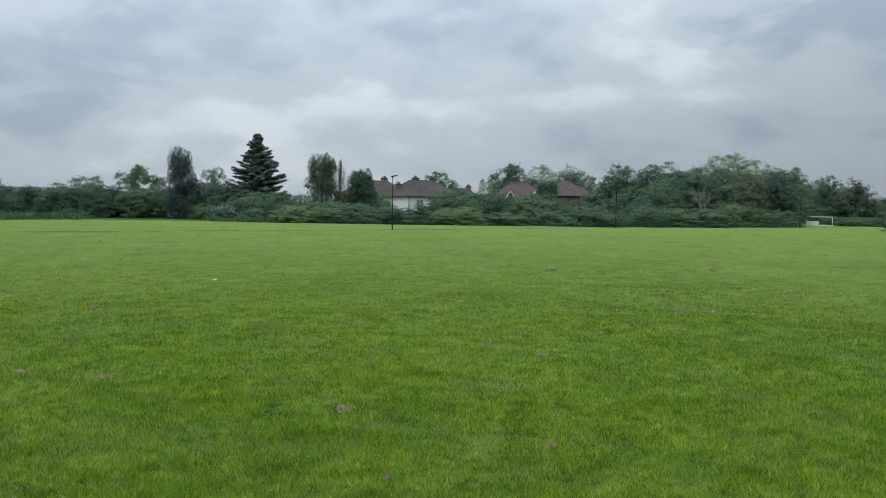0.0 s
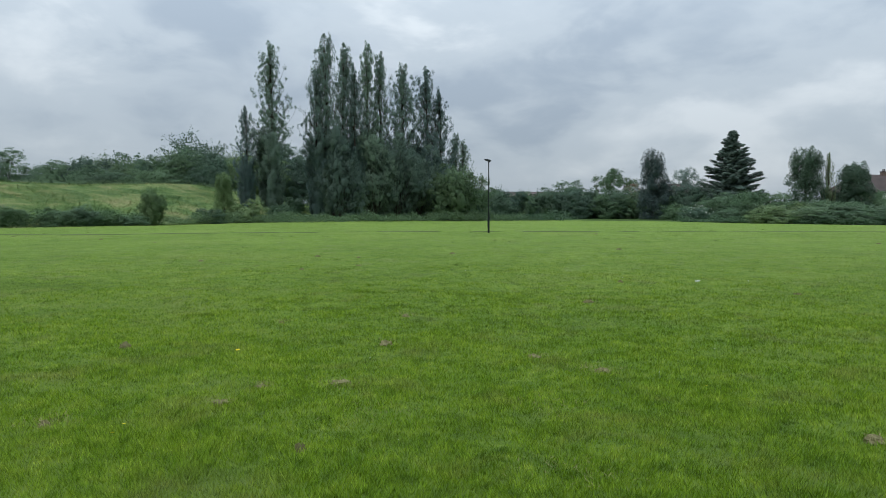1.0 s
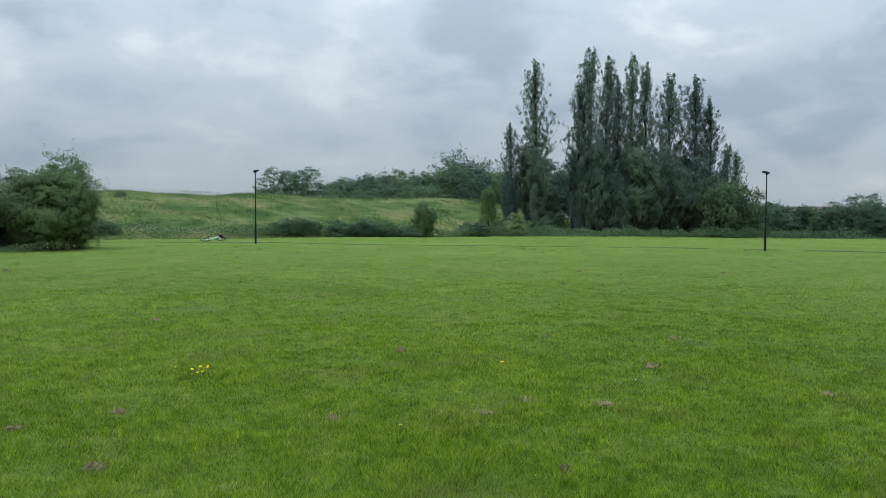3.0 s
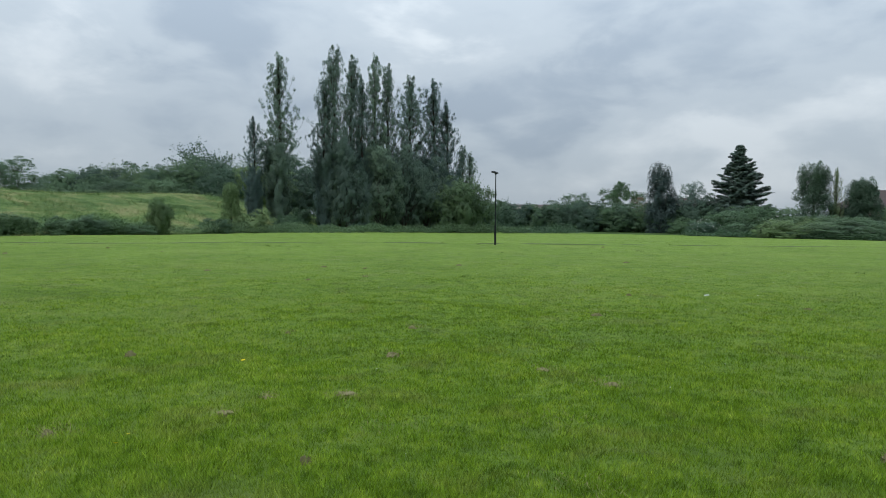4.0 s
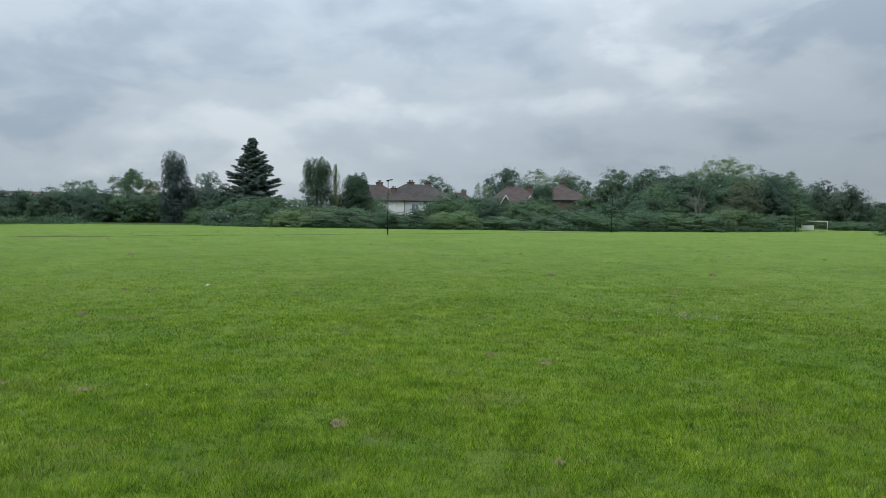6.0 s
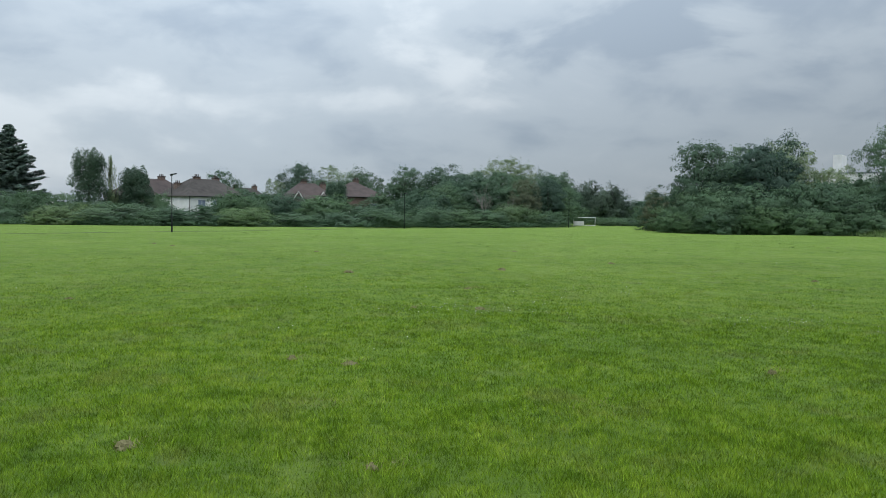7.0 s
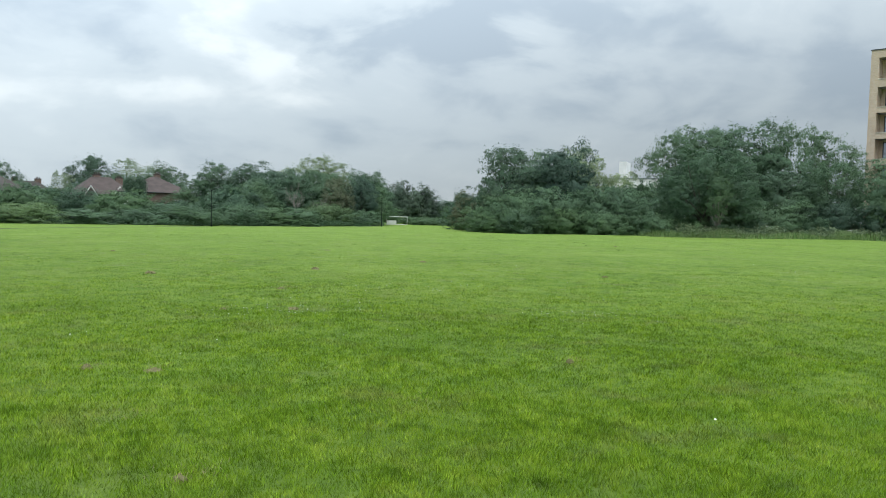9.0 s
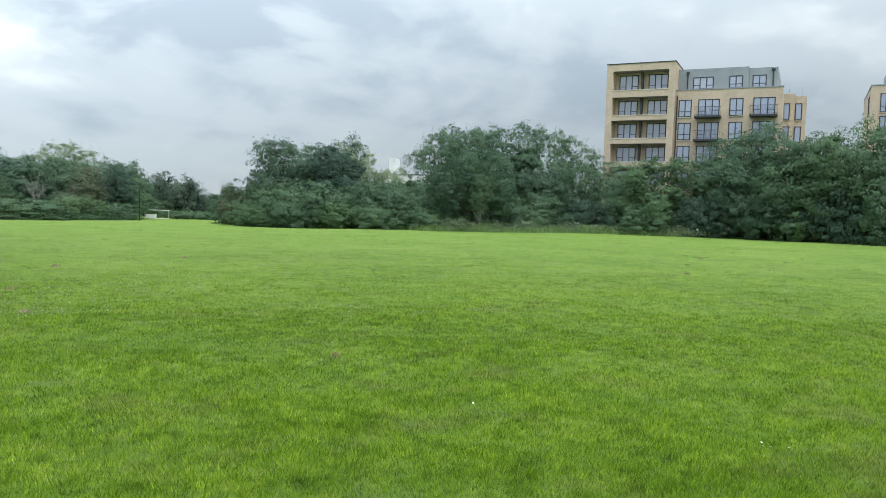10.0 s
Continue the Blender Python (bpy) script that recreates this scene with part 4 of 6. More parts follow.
# ---- brambles and scrub along the north edge ----
BRAMBLE_WEST = [
    (-27.9, 102.5, 7.6, 4.7, "leaf_mid"), (-31.1, 97.8, 3.9, 2.1, "leaf_bramble"), (-23.0, 98.0, 7.0, 3.4, "leaf_bramble"), (-17.0, 93.0, 9.0, 3.0, "leaf_bramble"), (-11.0, 96.0, 7.5, 2.3, "leaf_mid"),
    (-19.5, 90.6, 6.5, 2.0, "leaf_bright"), (-13.0, 90.6, 6.5, 1.9, "leaf_bramble"), (-6.5, 90.6, 7.5, 2.3, "leaf_bramble"), (-0.4, 97.0, 7.6, 3.6, "leaf_bramble"), (3.7, 100.8, 6.4, 4.9, "leaf_bramble"),
    (-0.5, 91.0, 7.0, 2.1, "leaf_bramble"), (5.4, 92.0, 7.0, 2.2, "leaf_mid"), (-25.5, 95.6, 5.0, 2.0, "leaf_mid"), (-3.4, 104.5, 5.0, 2.4, "leaf_mid"), (-16.0, 103.0, 6.5, 3.4, "leaf_mid"),
    (-36.0, 104.5, 4.5, 2.4, "leaf_bramble"),
]
BRAMBLE_EAST = [
    (9.9, 98.4, 8.0, 3.5, "leaf_bramble"), (11.5, 93.8, 7.0, 2.4, "leaf_bramble"), (15.0, 101.5, 7.5, 2.7, "leaf_mid"), (19.8, 104.4, 8.5, 2.8, "leaf_bramble"), (17.3, 96.0, 7.0, 2.5, "leaf_bramble"),
    (23.5, 98.6, 7.0, 2.7, "leaf_bramble"), (27.5, 102.0, 8.5, 3.2, "leaf_bramble"), (33.0, 102.5, 7.5, 2.7, "leaf_mid"), (38.5, 105.5, 7.0, 3.0, "leaf_mid"), (43.0, 107.5, 6.5, 2.8, "leaf_bramble"),
    (46.4, 109.5, 5.0, 2.6, "leaf_mid"), (25.5, 106.5, 7.5, 4.6, "leaf_mid"), (9.0, 106.5, 7.5, 4.4, "leaf_mid"), (14.5, 112.5, 6.0, 3.0, "leaf_mid"),
]
for i, (x, y, w, h, lf) in enumerate(BRAMBLE_WEST + BRAMBLE_EAST):
    k = 0.82 + 0.42 * ((i * 37) % 11) / 10
    put("bramble_bush", f"bush{(i * 3) % 4}", x, y, w * 1.1 / k ** 0.5, h * k, "tangled green bramble scrub along the field's edge", "bush", "leaf_mid" if i % 4 == 1 and lf != "leaf_bright" else "leaf_hawthorn" if i % 7 == 3 else lf, i * 59, "bramble scrub", sink=0.15)
for x, y, w, h in ((-3.2, 122.2, 5.0, 4.4), (1.2, 121.5, 6.0, 5.0), (-13.6, 122.0, 4.6, 4.6)):
    put("bush", "bush2", x, y, w, h, "dark green garden bush in front of a house", "bush", "leaf_mid", x * 31, "garden bushes", sink=0.2)
put("broadleaf_tree", "column2", 13.7, 117.5, 3.4, 6.6, "dark ivy-covered tree in front of a house", "tree", "leaf_dark", 5)
NORTH_FAR = [
    (-4.5, 150.2, 6.6, 9.6, "airy0", "leaf_mid"), (10.0, 155.0, 9.2, 11.5, "tree0", "leaf_dark"), (18.5, 164.2, 11.5, 11.8, "airy1", "leaf_light"), (23.2, 153.6, 8.6, 11.1, "tree1", "leaf_dark"), (5.5, 152.0, 4.5, 8.3, "airy2", "leaf_light"),
    (-1.5, 160.0, 9.0, 7.2, "tree1", "leaf_dark"), (15.5, 152.0, 8.0, 8.2, "tree2", "leaf_mid"), (76.1, 152.4, 10.2, 9.4, "bush1", "leaf_evergreen"), (71.5, 153.5, 8.4, 8.4, "bush2", "leaf_evergreen"), (80.5, 153.0, 8.0, 8.0, "bush3", "leaf_evergreen"),
    (112.6, 200.9, 13.0, 7.0, "tree4", "leaf_mid"), (100.0, 205.0, 9.0, 7.6, "airy1", "leaf_light"), (124, 203, 12, 7.5, "tree0", "leaf_mid"),
]
NORTH_NEAR = [
    (26.7, 127.6, 7.6, 9.9, "tree2", "leaf_mid"), (31.5, 123.0, 8.0, 9.8, "tree3", "leaf_mid"), (36.0, 124.5, 8.5, 10.4, "tree4", "leaf_dark"), (41.0, 121.5, 8.0, 9.2, "tree0", "leaf_mid"), (46.0, 130.5, 12.0, 12.0, "airy0", "leaf_light"),
    (51.0, 120.4, 8.0, 9.6, "tree1", "leaf_mid"), (52.6, 122.6, 7.0, 9.4, "tree2", "leaf_mid"), (42.3, 110.8, 5.4, 7.6, "airy2", "leaf_brown"), (47.5, 113.5, 6.0, 8.0, "tree3", "leaf_dark"), (50.4, 114.6, 5.0, 6.5, "tree4", "leaf_mid"),
    (29.0, 131.0, 10.0, 8.8, "tree4", "leaf_mid"), (38.5, 131.0, 10.5, 9.6, "tree2", "leaf_mid"), (47.0, 126.0, 9.5, 9.0, "tree0", "leaf_mid"), (54.5, 127.0, 9.0, 8.4, "tree3", "leaf_mid"), (33.5, 118.0, 9.0, 7.6, "tree2", "leaf_mid"),
    (44.0, 117.0, 9.0, 8.0, "tree4", "leaf_mid"), (22.5, 126.5, 6.5, 5.6, "tree3", "leaf_mid"), (29.5, 113.0, 7.0, 6.8, "tree1", "leaf_mid"), (36.5, 115.5, 7.0, 7.8, "tree0", "leaf_mid"), (20.5, 118.5, 6.0, 3.0, "tree3", "leaf_mid"),
    (25.5, 118.0, 6.0, 5.2, "tree2", "leaf_mid"),
]
for i, (x, y, w, h, k, lf) in enumerate(NORTH_FAR + NORTH_NEAR):
    put("broadleaf_tree", k, x, y, w, h, {"leaf_light": "pale green airy tree rising behind the wood", "leaf_brown": "brownish half-dead tree in the wood", "leaf_evergreen": "dark evergreen tree beyond the goal"}.get(lf, "full-crowned green tree in the northern wood"),
        "tree", lf, i * 73, "northern wood", sink=0.3)
put("bare_tree", "bare0", 35.5, 110.2, 4.6, 6.4, "bare dead tree with pale grey branches", "tree", bark="bark_pale", turn=40)
put("bare_tree", "bare0", 39.6, 109.4, 4.2, 4.6, "bare dead tree leaning among bushes", "tree", bark="bark_pale", turn=150)

# ---- goal, its board and the low hedge beyond ----
goal = thing("football_goal", "white metal football goal on the far grass", "goal", pose(59.7, 125.2, land1(59.7, 125.2), 0, 0, -25), )
for x in (-1.95, 1.95):
    part("post", rod((x, 0, -0.1), (x, 0, 1.5), 0.045, None, 8), M["paint_white"], goal)
    part("stay", rod((x, 0, 1.45), (x, 1.1, 0.02), 0.045, None, 6), M["paint_white"], goal)
part("crossbar", rod((-2.02, 0, 1.52), (2.02, 0, 1.52), 0.055, None, 8), M["paint_white"], goal)
part("ground_bar", rod((-1.95, 1.1, 0.05), (1.95, 1.1, 0.05), 0.045, None, 6), M["paint_white"], goal)
board = thing("white_board", "low white board standing behind the goal", "board", pose(60.2, 126.8, land1(60.2, 126.8), 0, 0, -25))
part("panel", box(-1.6, -0.04, 0.05, 0.2, 0.04, 0.8, bevel=0.01), M["paint_white"], board)
for x in (-1.5, 0.1):
    part("foot", box(x - 0.05, -0.3, -0.05, x + 0.05, 0.3, 0.05), M["lamp_paint"], board)
for i, (x, y, w, h) in enumerate([(63.5, 123.2, 4.5, 1.2), (67.0, 122.8, 4.5, 1.2), (70.5, 122.0, 4.5, 1.2), (74, 121, 4.5, 1.2), (76, 127, 5, 1.6), (80, 128, 6, 1.8), (66, 131, 6, 1.6), (72, 133, 6, 1.6), (84, 140, 8, 3.0), (92, 150, 9, 4.0), (60, 146, 9, 3.6), (66.5, 148, 9, 3.4), (86, 152, 9, 4.0), (100, 156, 10, 4.6), (108, 170, 10, 5.0), (96, 130, 8, 3.0)]):
    put("hedge_bush", f"bush{i % 4}", x, y, w, h, "low clipped green hedge beyond the goal", "hedge", "leaf_bramble", i * 50, "low hedge", sink=0.1)

# ---- the eastern wood ----
for i, (x, y, w, h, k, lf) in enumerate([
    (48.2, 71.8, 9.0, 9.6, "tree0", "leaf_dark"), (52.5, 68.0, 8.6, 10.2, "tree1", "leaf_dark"), (55.5, 73.5, 8.0, 9.5, "tree2", "leaf_mid"), (70.0, 85.8, 7.4, 12.0, "airy0", "leaf_light"), (73.0, 86.0, 5.4, 10.8, "airy1", "leaf_light"), (76.2, 83.6, 5.4, 8.6, "airy2", "leaf_light"),
    (63.6, 61.6, 7.0, 11.2, "airy0", "leaf_mid"), (66.2, 59.3, 9.0, 12.1, "airy2", "leaf_mid"), (69.6, 56.8, 9.6, 12.4, "tree2", "leaf_mid"), (71.0, 63.0, 8.5, 11.3, "airy1", "leaf_mid"), (74.5, 54.5, 7.4, 12.3, "airy0", "leaf_mid"),
    (78.0, 52.0, 7.4, 11.4, "airy1", "leaf_mid"), (57.5, 51.2, 7.8, 8.8, "airy2", "leaf_bramble"), (62.5, 53.0, 6.9, 8.1, "tree2", "leaf_mid"), (67.5, 49.8, 7.4, 7.6, "tree1", "leaf_dark"), (72.5, 47.5, 5.3, 8.0, "airy2", "leaf_mid"),
    (61.5, 57.2, 6.4, 8.1, "tree3", "leaf_mid"), (60.0, 78.0, 8.5, 9.0, "tree4", "leaf_mid"), (75.6, 80.4, 9.0, 6.2, "airy0", "leaf_mid"), (66.0, 70.5, 8.5, 6.2, "tree1", "leaf_mid"), (71.0, 73.0, 8.5, 6.4, "tree3", "leaf_mid"), (64.0, 84.0, 8.5, 8.5, "tree0", "leaf_mid")]):
    put("broadleaf_tree", k, x, y, w, h, "pale green airy tree at the back of the wood" if lf == "leaf_light" else "broad green tree in the eastern wood", "tree", lf, i * 79, "eastern wood", sink=0.3)
for i, (x, y, w, h, lf) in enumerate([
    (47.2, 77.6, 5.4, 5.2, "leaf_brown"), (49.2, 82.0, 5.0, 4.6, "leaf_mid"), (47.0, 72.0, 6.5, 4.6, "leaf_mid"), (46.8, 66.6, 7.5, 4.8, "leaf_mid"), (48.6, 62.0, 7.5, 4.8, "leaf_mid"), (51.6, 59.0, 7.0, 5.2, "leaf_mid"), (53.6, 55.2, 6.0, 4.2, "leaf_bramble"),
    (55.5, 54.0, 4.6, 3.0, "leaf_bramble"), (50.0, 57.4, 4.6, 2.6, "leaf_mid"), (46.0, 63.0, 4.4, 2.6, "leaf_bramble"), (63.5, 48.2, 6.0, 4.0, "leaf_mid"), (69.5, 45.8, 5.0, 4.0, "leaf_dark"), (60.0, 49.8, 5.0, 3.6, "leaf_dark")]):
    put("bush", f"bush{(i + 1) % 4}", x, y, w, h, "dense green bush at the edge of the wood", "bush", lf, i * 53, "bushes of the eastern wood", sink=0.2)
for i, (x, y, w, h) in enumerate([(46.4, 74.5, 4.0, 2.6), (44.0, 71.0, 4.8, 2.8), (43.9, 67.0, 4.6, 2.5), (44.4, 62.8, 4.6, 2.6), (46.6, 59.2, 4.8, 2.9), (49.2, 55.8, 4.6, 2.5), (52.4, 53.2, 4.4, 2.4), (55.6, 51.2, 3.6, 2.0), (58.6, 50.4, 3.4, 2.2), (61.0, 48.4, 3.8, 2.2), (66.0, 45.6, 4.0, 2.4)]):
    put("bush", f"bush{(i + 2) % 4}", x, y, w, h, "low leafy bush spilling onto the field", "bush", "leaf_bramble" if i % 3 else "leaf_mid", i * 71, "low bushes of the eastern wood", sink=0.25)
put("young_tree", "airy1", 57.0, 49.4, 3.6, 6.2, "young tree with a slim pale trunk before the wood", "tree", "leaf_bramble", 45, bark="bark_pale")
for i, (x, y, w, h, k, lf) in enumerate([
    (73.2, 42.4, 8.0, 8.3, "tree3", "leaf_mid"), (72.4, 38.0, 8.6, 8.8, "tree0", "leaf_bramble"), (74.8, 32.6, 7.0, 9.6, "tree1", "leaf_mid"), (74.6, 29.4, 9.0, 11.3, "tree2", "leaf_mid"), (74.0, 25.6, 9.5, 11.7, "tree4", "leaf_mid"), (73.0, 21.5, 9.5, 11.4, "tree1", "leaf_bramble"),
    (72.6, 16.5, 8.0, 10.8, "tree0", "leaf_mid"), (74.0, 10.5, 8.0, 10.8, "tree3", "leaf_mid"), (76.5, 3.5, 9.0, 10.5, "tree1", "leaf_mid")]):
    put("broadleaf_tree", k, x, y, w, h, "bushy green tree in front of the flats", "tree", lf, i * 81, "trees before the flats", sink=0.9)
for i, (x, y, w, h) in enumerate([(72.6, 28.4, 6.5, 5.6), (72.2, 24.6, 7.0, 5.2), (73.0, 20.4, 7.0, 5.4), (72.0, 16.4, 6.5, 4.8), (70.0, 41.0, 5.0, 3.8), (69.0, 37.5, 5.0, 3.4), (70.8, 32.2, 4.5, 4.0), (69.0, 11.5, 6.0, 4.4), (70.5, 5.0, 6.0, 4.4)]):
    put("bush", f"bush{i % 4}", x, y, w, h, "dark green bush under the trees before the flats", "bush", "leaf_mid" if i % 2 else "leaf_dark", i * 66, "bushes before the flats", sink=0.2)


# ---- houses ----
def ring(x0, z0, x1, z1, fw, y0, y1):
    """A rectangular frame in one piece."""
    bm = bmesh.new()
    loops = []
    for y, k in ((y0, 0), (y0, fw), (y1, fw), (y1, 0)):
        loops.append([bm.verts.new(p) for p in ((x0 + k, y, z0 + k), (x1 - k, y, z0 + k), (x1 - k, y, z1 - k), (x0 + k, y, z1 - k))])
    for a, b in zip(loops, loops[1:] + loops[:1]):
        for i in range(4):
            bm.faces.new((a[i], a[(i + 1) % 4], b[(i + 1) % 4], b[i]))
    return bm


def casement(parent, x, z, w, h, y, panes=2, edging="paint_white", sill=True, glass="glass", fw=0.07):
    """A window on a wall that faces -y: frame, sill and panes."""
    win = part("window", ring(x - w / 2, z, x + w / 2, z + h, fw, y - 0.06, y + 0.01), M[edging], parent)
    for i in range(1, panes):
        c = x - w / 2 + fw / 2 + (w - fw) * i / panes
        part("mullion", box(c - fw / 2, y - 0.057, z + fw, c + fw / 2, y + 0.007, z + h - fw), M[edging], win)
    step = (w - fw) / panes
    if edging == "frame_dark" and panes > 1:
        part("transom", box(x - w / 2 + fw, y - 0.055, z + h * 0.3, x - w / 2 + step, y - 0.005, z + h * 0.3 + 0.07), M[edging], win)
        part("transom", box(x + w / 2 - step, y - 0.055, z + h * 0.3, x + w / 2 - fw, y - 0.005, z + h * 0.3 + 0.07), M[edging], win)
    for i in range(panes):
        a = x - w / 2 + fw / 2 + step * i
        part("pane", box(a + fw / 2, y - 0.03, z + fw, a + step - fw / 2, y - 0.012, z + h - fw), M[glass], win)
    if sill:
        part("sill", box(x - w / 2 - 0.08, y - 0.14, z - 0.07, x + w / 2 + 0.08, y + 0.01, z - 0.002), M["stone_trim"], win)
    return win


def hip_roof(w, d, eave, ridge, run, over=0.4, thick=0.12):
    """A hipped roof over a plan w by d, ridge along x for the length run."""
    bm = bmesh.new()
    a, b = w / 2 + over, d / 2 + over
    low = [bm.verts.new(p) for p in ((-a, -b, eave), (a, -b, eave), (a, b, eave), (-a, b, eave))]
    under = [bm.verts.new((v.co.x, v.co.y, eave - thick)) for v in low]
    p, q = bm.verts.new((-run / 2, 0, ridge)), bm.verts.new((run / 2, 0, ridge))
    for f in ((low[0], low[1], q, p), (low[1], low[2], q), (low[2], low[3], p, q), (low[3], low[0], p), under[::-1]):
        bm.faces.new(f)
    for i in range(4):
        bm.faces.new((under[i], under[(i + 1) % 4], low[(i + 1) % 4], low[i]))
    return bm


def house(x, y, base, turn, w, d, eave, ridge, run, wall, roof, label, chimneys=(), windows=(), gables=()):
    h = thing("house", label, "house", pose(x, y, base, 0, 0, turn), "houses beyond the scrub")
    part("wall", box(-w / 2, -d / 2, -0.3, w / 2, d / 2, eave - 0.1), M[wall], h)
    r = part("roof", hip_roof(w, d, eave, ridge, run), M[roof], h)
    for s in (-1, 1):
        part("gutter", rod((-w / 2 - 0.4, s * (d / 2 + 0.44), eave - 0.05), (w / 2 + 0.4, s * (d / 2 + 0.44), eave - 0.05), 0.06, None, 6), M["lamp_paint"], h)
        part("downpipe", rod((s * (w / 2 - 0.1), -d / 2 - 0.08, 0), (s * (w / 2 - 0.1), -d / 2 - 0.08, eave - 0.1), 0.05, None, 6), M["lamp_paint"], h)
    for cx, cy, top in chimneys:
        c = part("chimney", box(cx - 0.55, cy - 0.35, ridge - 2.2, cx + 0.55, cy + 0.35, top), M["brick_red"], r, "red-brown brick chimney stack")
        cap = box(cx - 0.62, cy - 0.42, top, cx + 0.62, cy + 0.42, top + 0.12)
        for px in (-0.3, 0.0, 0.3):
            rod((cx + px, cy, top + 0.12), (cx + px, cy, top + 0.5), 0.1, 0.08, 8, cap)
        cap.normal_update()
        me = bpy.data.meshes.new("chimney_cap")
        me.materials.append(M["roof_red"])
        cap.to_mesh(me)
        cap.free()
        o = new("chimney_cap", me)
        o.parent = r
    for wx, wz, ww, wh, side in windows:
        if side == 0:
            casement(h, wx, wz, ww, wh, -d / 2)
        else:
            win = casement(h, wx, wz, ww, wh, -w / 2)
            win.matrix_basis = pose(0, 0, 0, 0, 0, 90 * side)
    for gx, gw, gz in gables:
        bm = bmesh.new()
        a = [bm.verts.new(p) for p in ((gx - gw / 2, -d / 2 - 0.9, eave - 0.2), (gx + gw / 2, -d / 2 - 0.9, eave - 0.2), (gx, -d / 2 - 0.9, gz), (gx - gw / 2, 0, eave - 0.2), (gx + gw / 2, 0, eave - 0.2), (gx, 0, gz))]
        for f in ((0, 1, 2), (5, 4, 3), (0, 2, 5, 3), (1, 4, 5, 2), (0, 3, 4, 1)):
            bm.faces.new([a[i] for i in f])
        part("gable_roof", bm, M[roof], h)
        part("bay", box(gx - gw / 2 + 0.2, -d / 2 - 0.8, -0.3, gx + gw / 2 - 0.2, -d / 2 + 0.05, eave - 0.25), M[wall], h)
        for s in (-1, 1):
            bm = bmesh.new()
            rod((gx + s * gw / 2, -d / 2 - 0.96, eave - 0.2), (gx, -d / 2 - 0.96, gz + 0.05), 0.06, None, 4, bm)
            part("bargeboard", bm, M["paint_white"], h, "white painted bargeboard")
    return h


house(-7.2, 134.5, -1.9, 38, 11.6, 8.8, 5.1, 8.1, 5.0, "render_white", "roof_grey", "white rendered semi-detached house under a hipped roof",
      [(-1.2, 0.2, 8.35), (2.6, 0.2, 8.3), (-4.2, 1.2, 7.2)], [(-3.4, 3.3, 1.5, 1.2, 0), (-0.6, 3.3, 1.3, 1.2, 0), (2.2, 3.3, 1.1, 1.2, 0), (4.2, 3.3, 0.9, 1.2, 0), (-1.5, 3.3, 1.2, 1.2, 1), (1.5, 3.3, 1.2, 1.2, 1)])
house(-16.2, 139.5, -1.9, 38, 11.0, 8.6, 5.1, 8.1, 5.5, "brick_red", "roof_red", "brown brick house behind the white one",
      [(2.0, 0, 8.5), (-2.4, 0, 8.5)], [(0.0, 3.3, 1.5, 1.2, 0), (3.0, 3.3, 1.5, 1.2, 0)])
house(-0.5, 172.0, -1.9, 15, 9.0, 8.0, 5.0, 7.6, 4.0, "brick_red", "roof_grey", "distant brick house with dark roof and chimneys", [(-2.0, 0, 8.0), (2.2, 0, 8.0)], [(0, 3.2, 1.4, 1.2, 0)])
house(10.8, 140.5, -1.9, 8, 9.0, 8.0, 5.0, 8.0, 3.0, "brick_red", "roof_red", "red-roofed brick house with white-edged gables", [(-0.6, 0.3, 8.3), (3.0, 0.3, 7.9)], [(0, 3.2, 1.3, 1.1, 0)], [(-2.6, 2.0, 6.3), (1.9, 2.0, 6.3)])
house(18.6, 134.5, -1.9, -8, 11.2, 9.0, 5.55, 8.25, 0.8, "brick_red", "roof_red", "brick house under a red-brown hipped roof", [(0.4, 0.8, 8.6)], [(-2.0, 3.2, 1.4, 1.2, 0), (3.6, 3.2, 1.4, 1.2, 0)])
house(-52.5, 150.0, -1.9, 20, 12.0, 8.0, 5.0, 7.4, 6.0, "brick_red", "roof_red", "red-roofed house behind the far hedge", [(2.0, 0, 8.0)], [(0, 3.2, 1.4, 1.2, 0)])
shed = thing("long_building", "long low building with pale roof beyond the hedge", "building", pose(-86, 148, -1.4, 0, 0, 28))
part("wall", box(-16, -5, -0.3, 16, 5, 4.6), M["brick_red"], shed)
part("roof", hip_roof(32, 10, 4.7, 5.6, 28), M["roof_red"], shed)
part("parapet", box(-16.5, -5.6, 4.55, 16.5, -5.45, 4.9), M["stone_trim"], shed)

white = thing("white_building", "white-clad building glimpsed through the trees", "building", pose(83.5, 88.3, 0.2, 0, 0, -52))
part("wall", box(-4.5, -4, -0.6, 8.5, 4, 7.4), M["render_white"], white)
part("tower", box(-2.1, -3.0, 7.55, -1.0, 1, 10.1), M["render_white"], white)
part("coping", box(-4.6, -4.1, 7.4, 8.6, 4.1, 7.55), M["metal_grey"], white)
for i in range(4):
    casement(white, -2.6 + i * 3.0, 4.4, 1.8, 1.6, -4.0, 2, "frame_dark")


# ---- blocks of flats ----
def railing(parent, x0, x1, y, z, h=1.05):
    """A balcony front: top rail, bottom rail and bars."""
    r = part("railing", box(x0, y - 0.025, z + h - 0.05, x1, y + 0.025, z + h), M["frame_dark"], parent, "dark metal railing")
    me = bmesh.new()
    box(x0, y - 0.025, z + h - 0.05, x1, y + 0.025, z + h, me)
    box(x0, y - 0.02, z + 0.08, x1, y + 0.02, z + 0.12, me)
    k = int((x1 - x0) / 0.14)
    for i in range(k + 1):
        c = x0 + (x1 - x0) * i / k
        box(c - 0.008, y - 0.008, z + 0.12, c + 0.008, y + 0.008, z + h - 0.05, me)
    me.to_mesh(r.data)
    me.free()
    return r


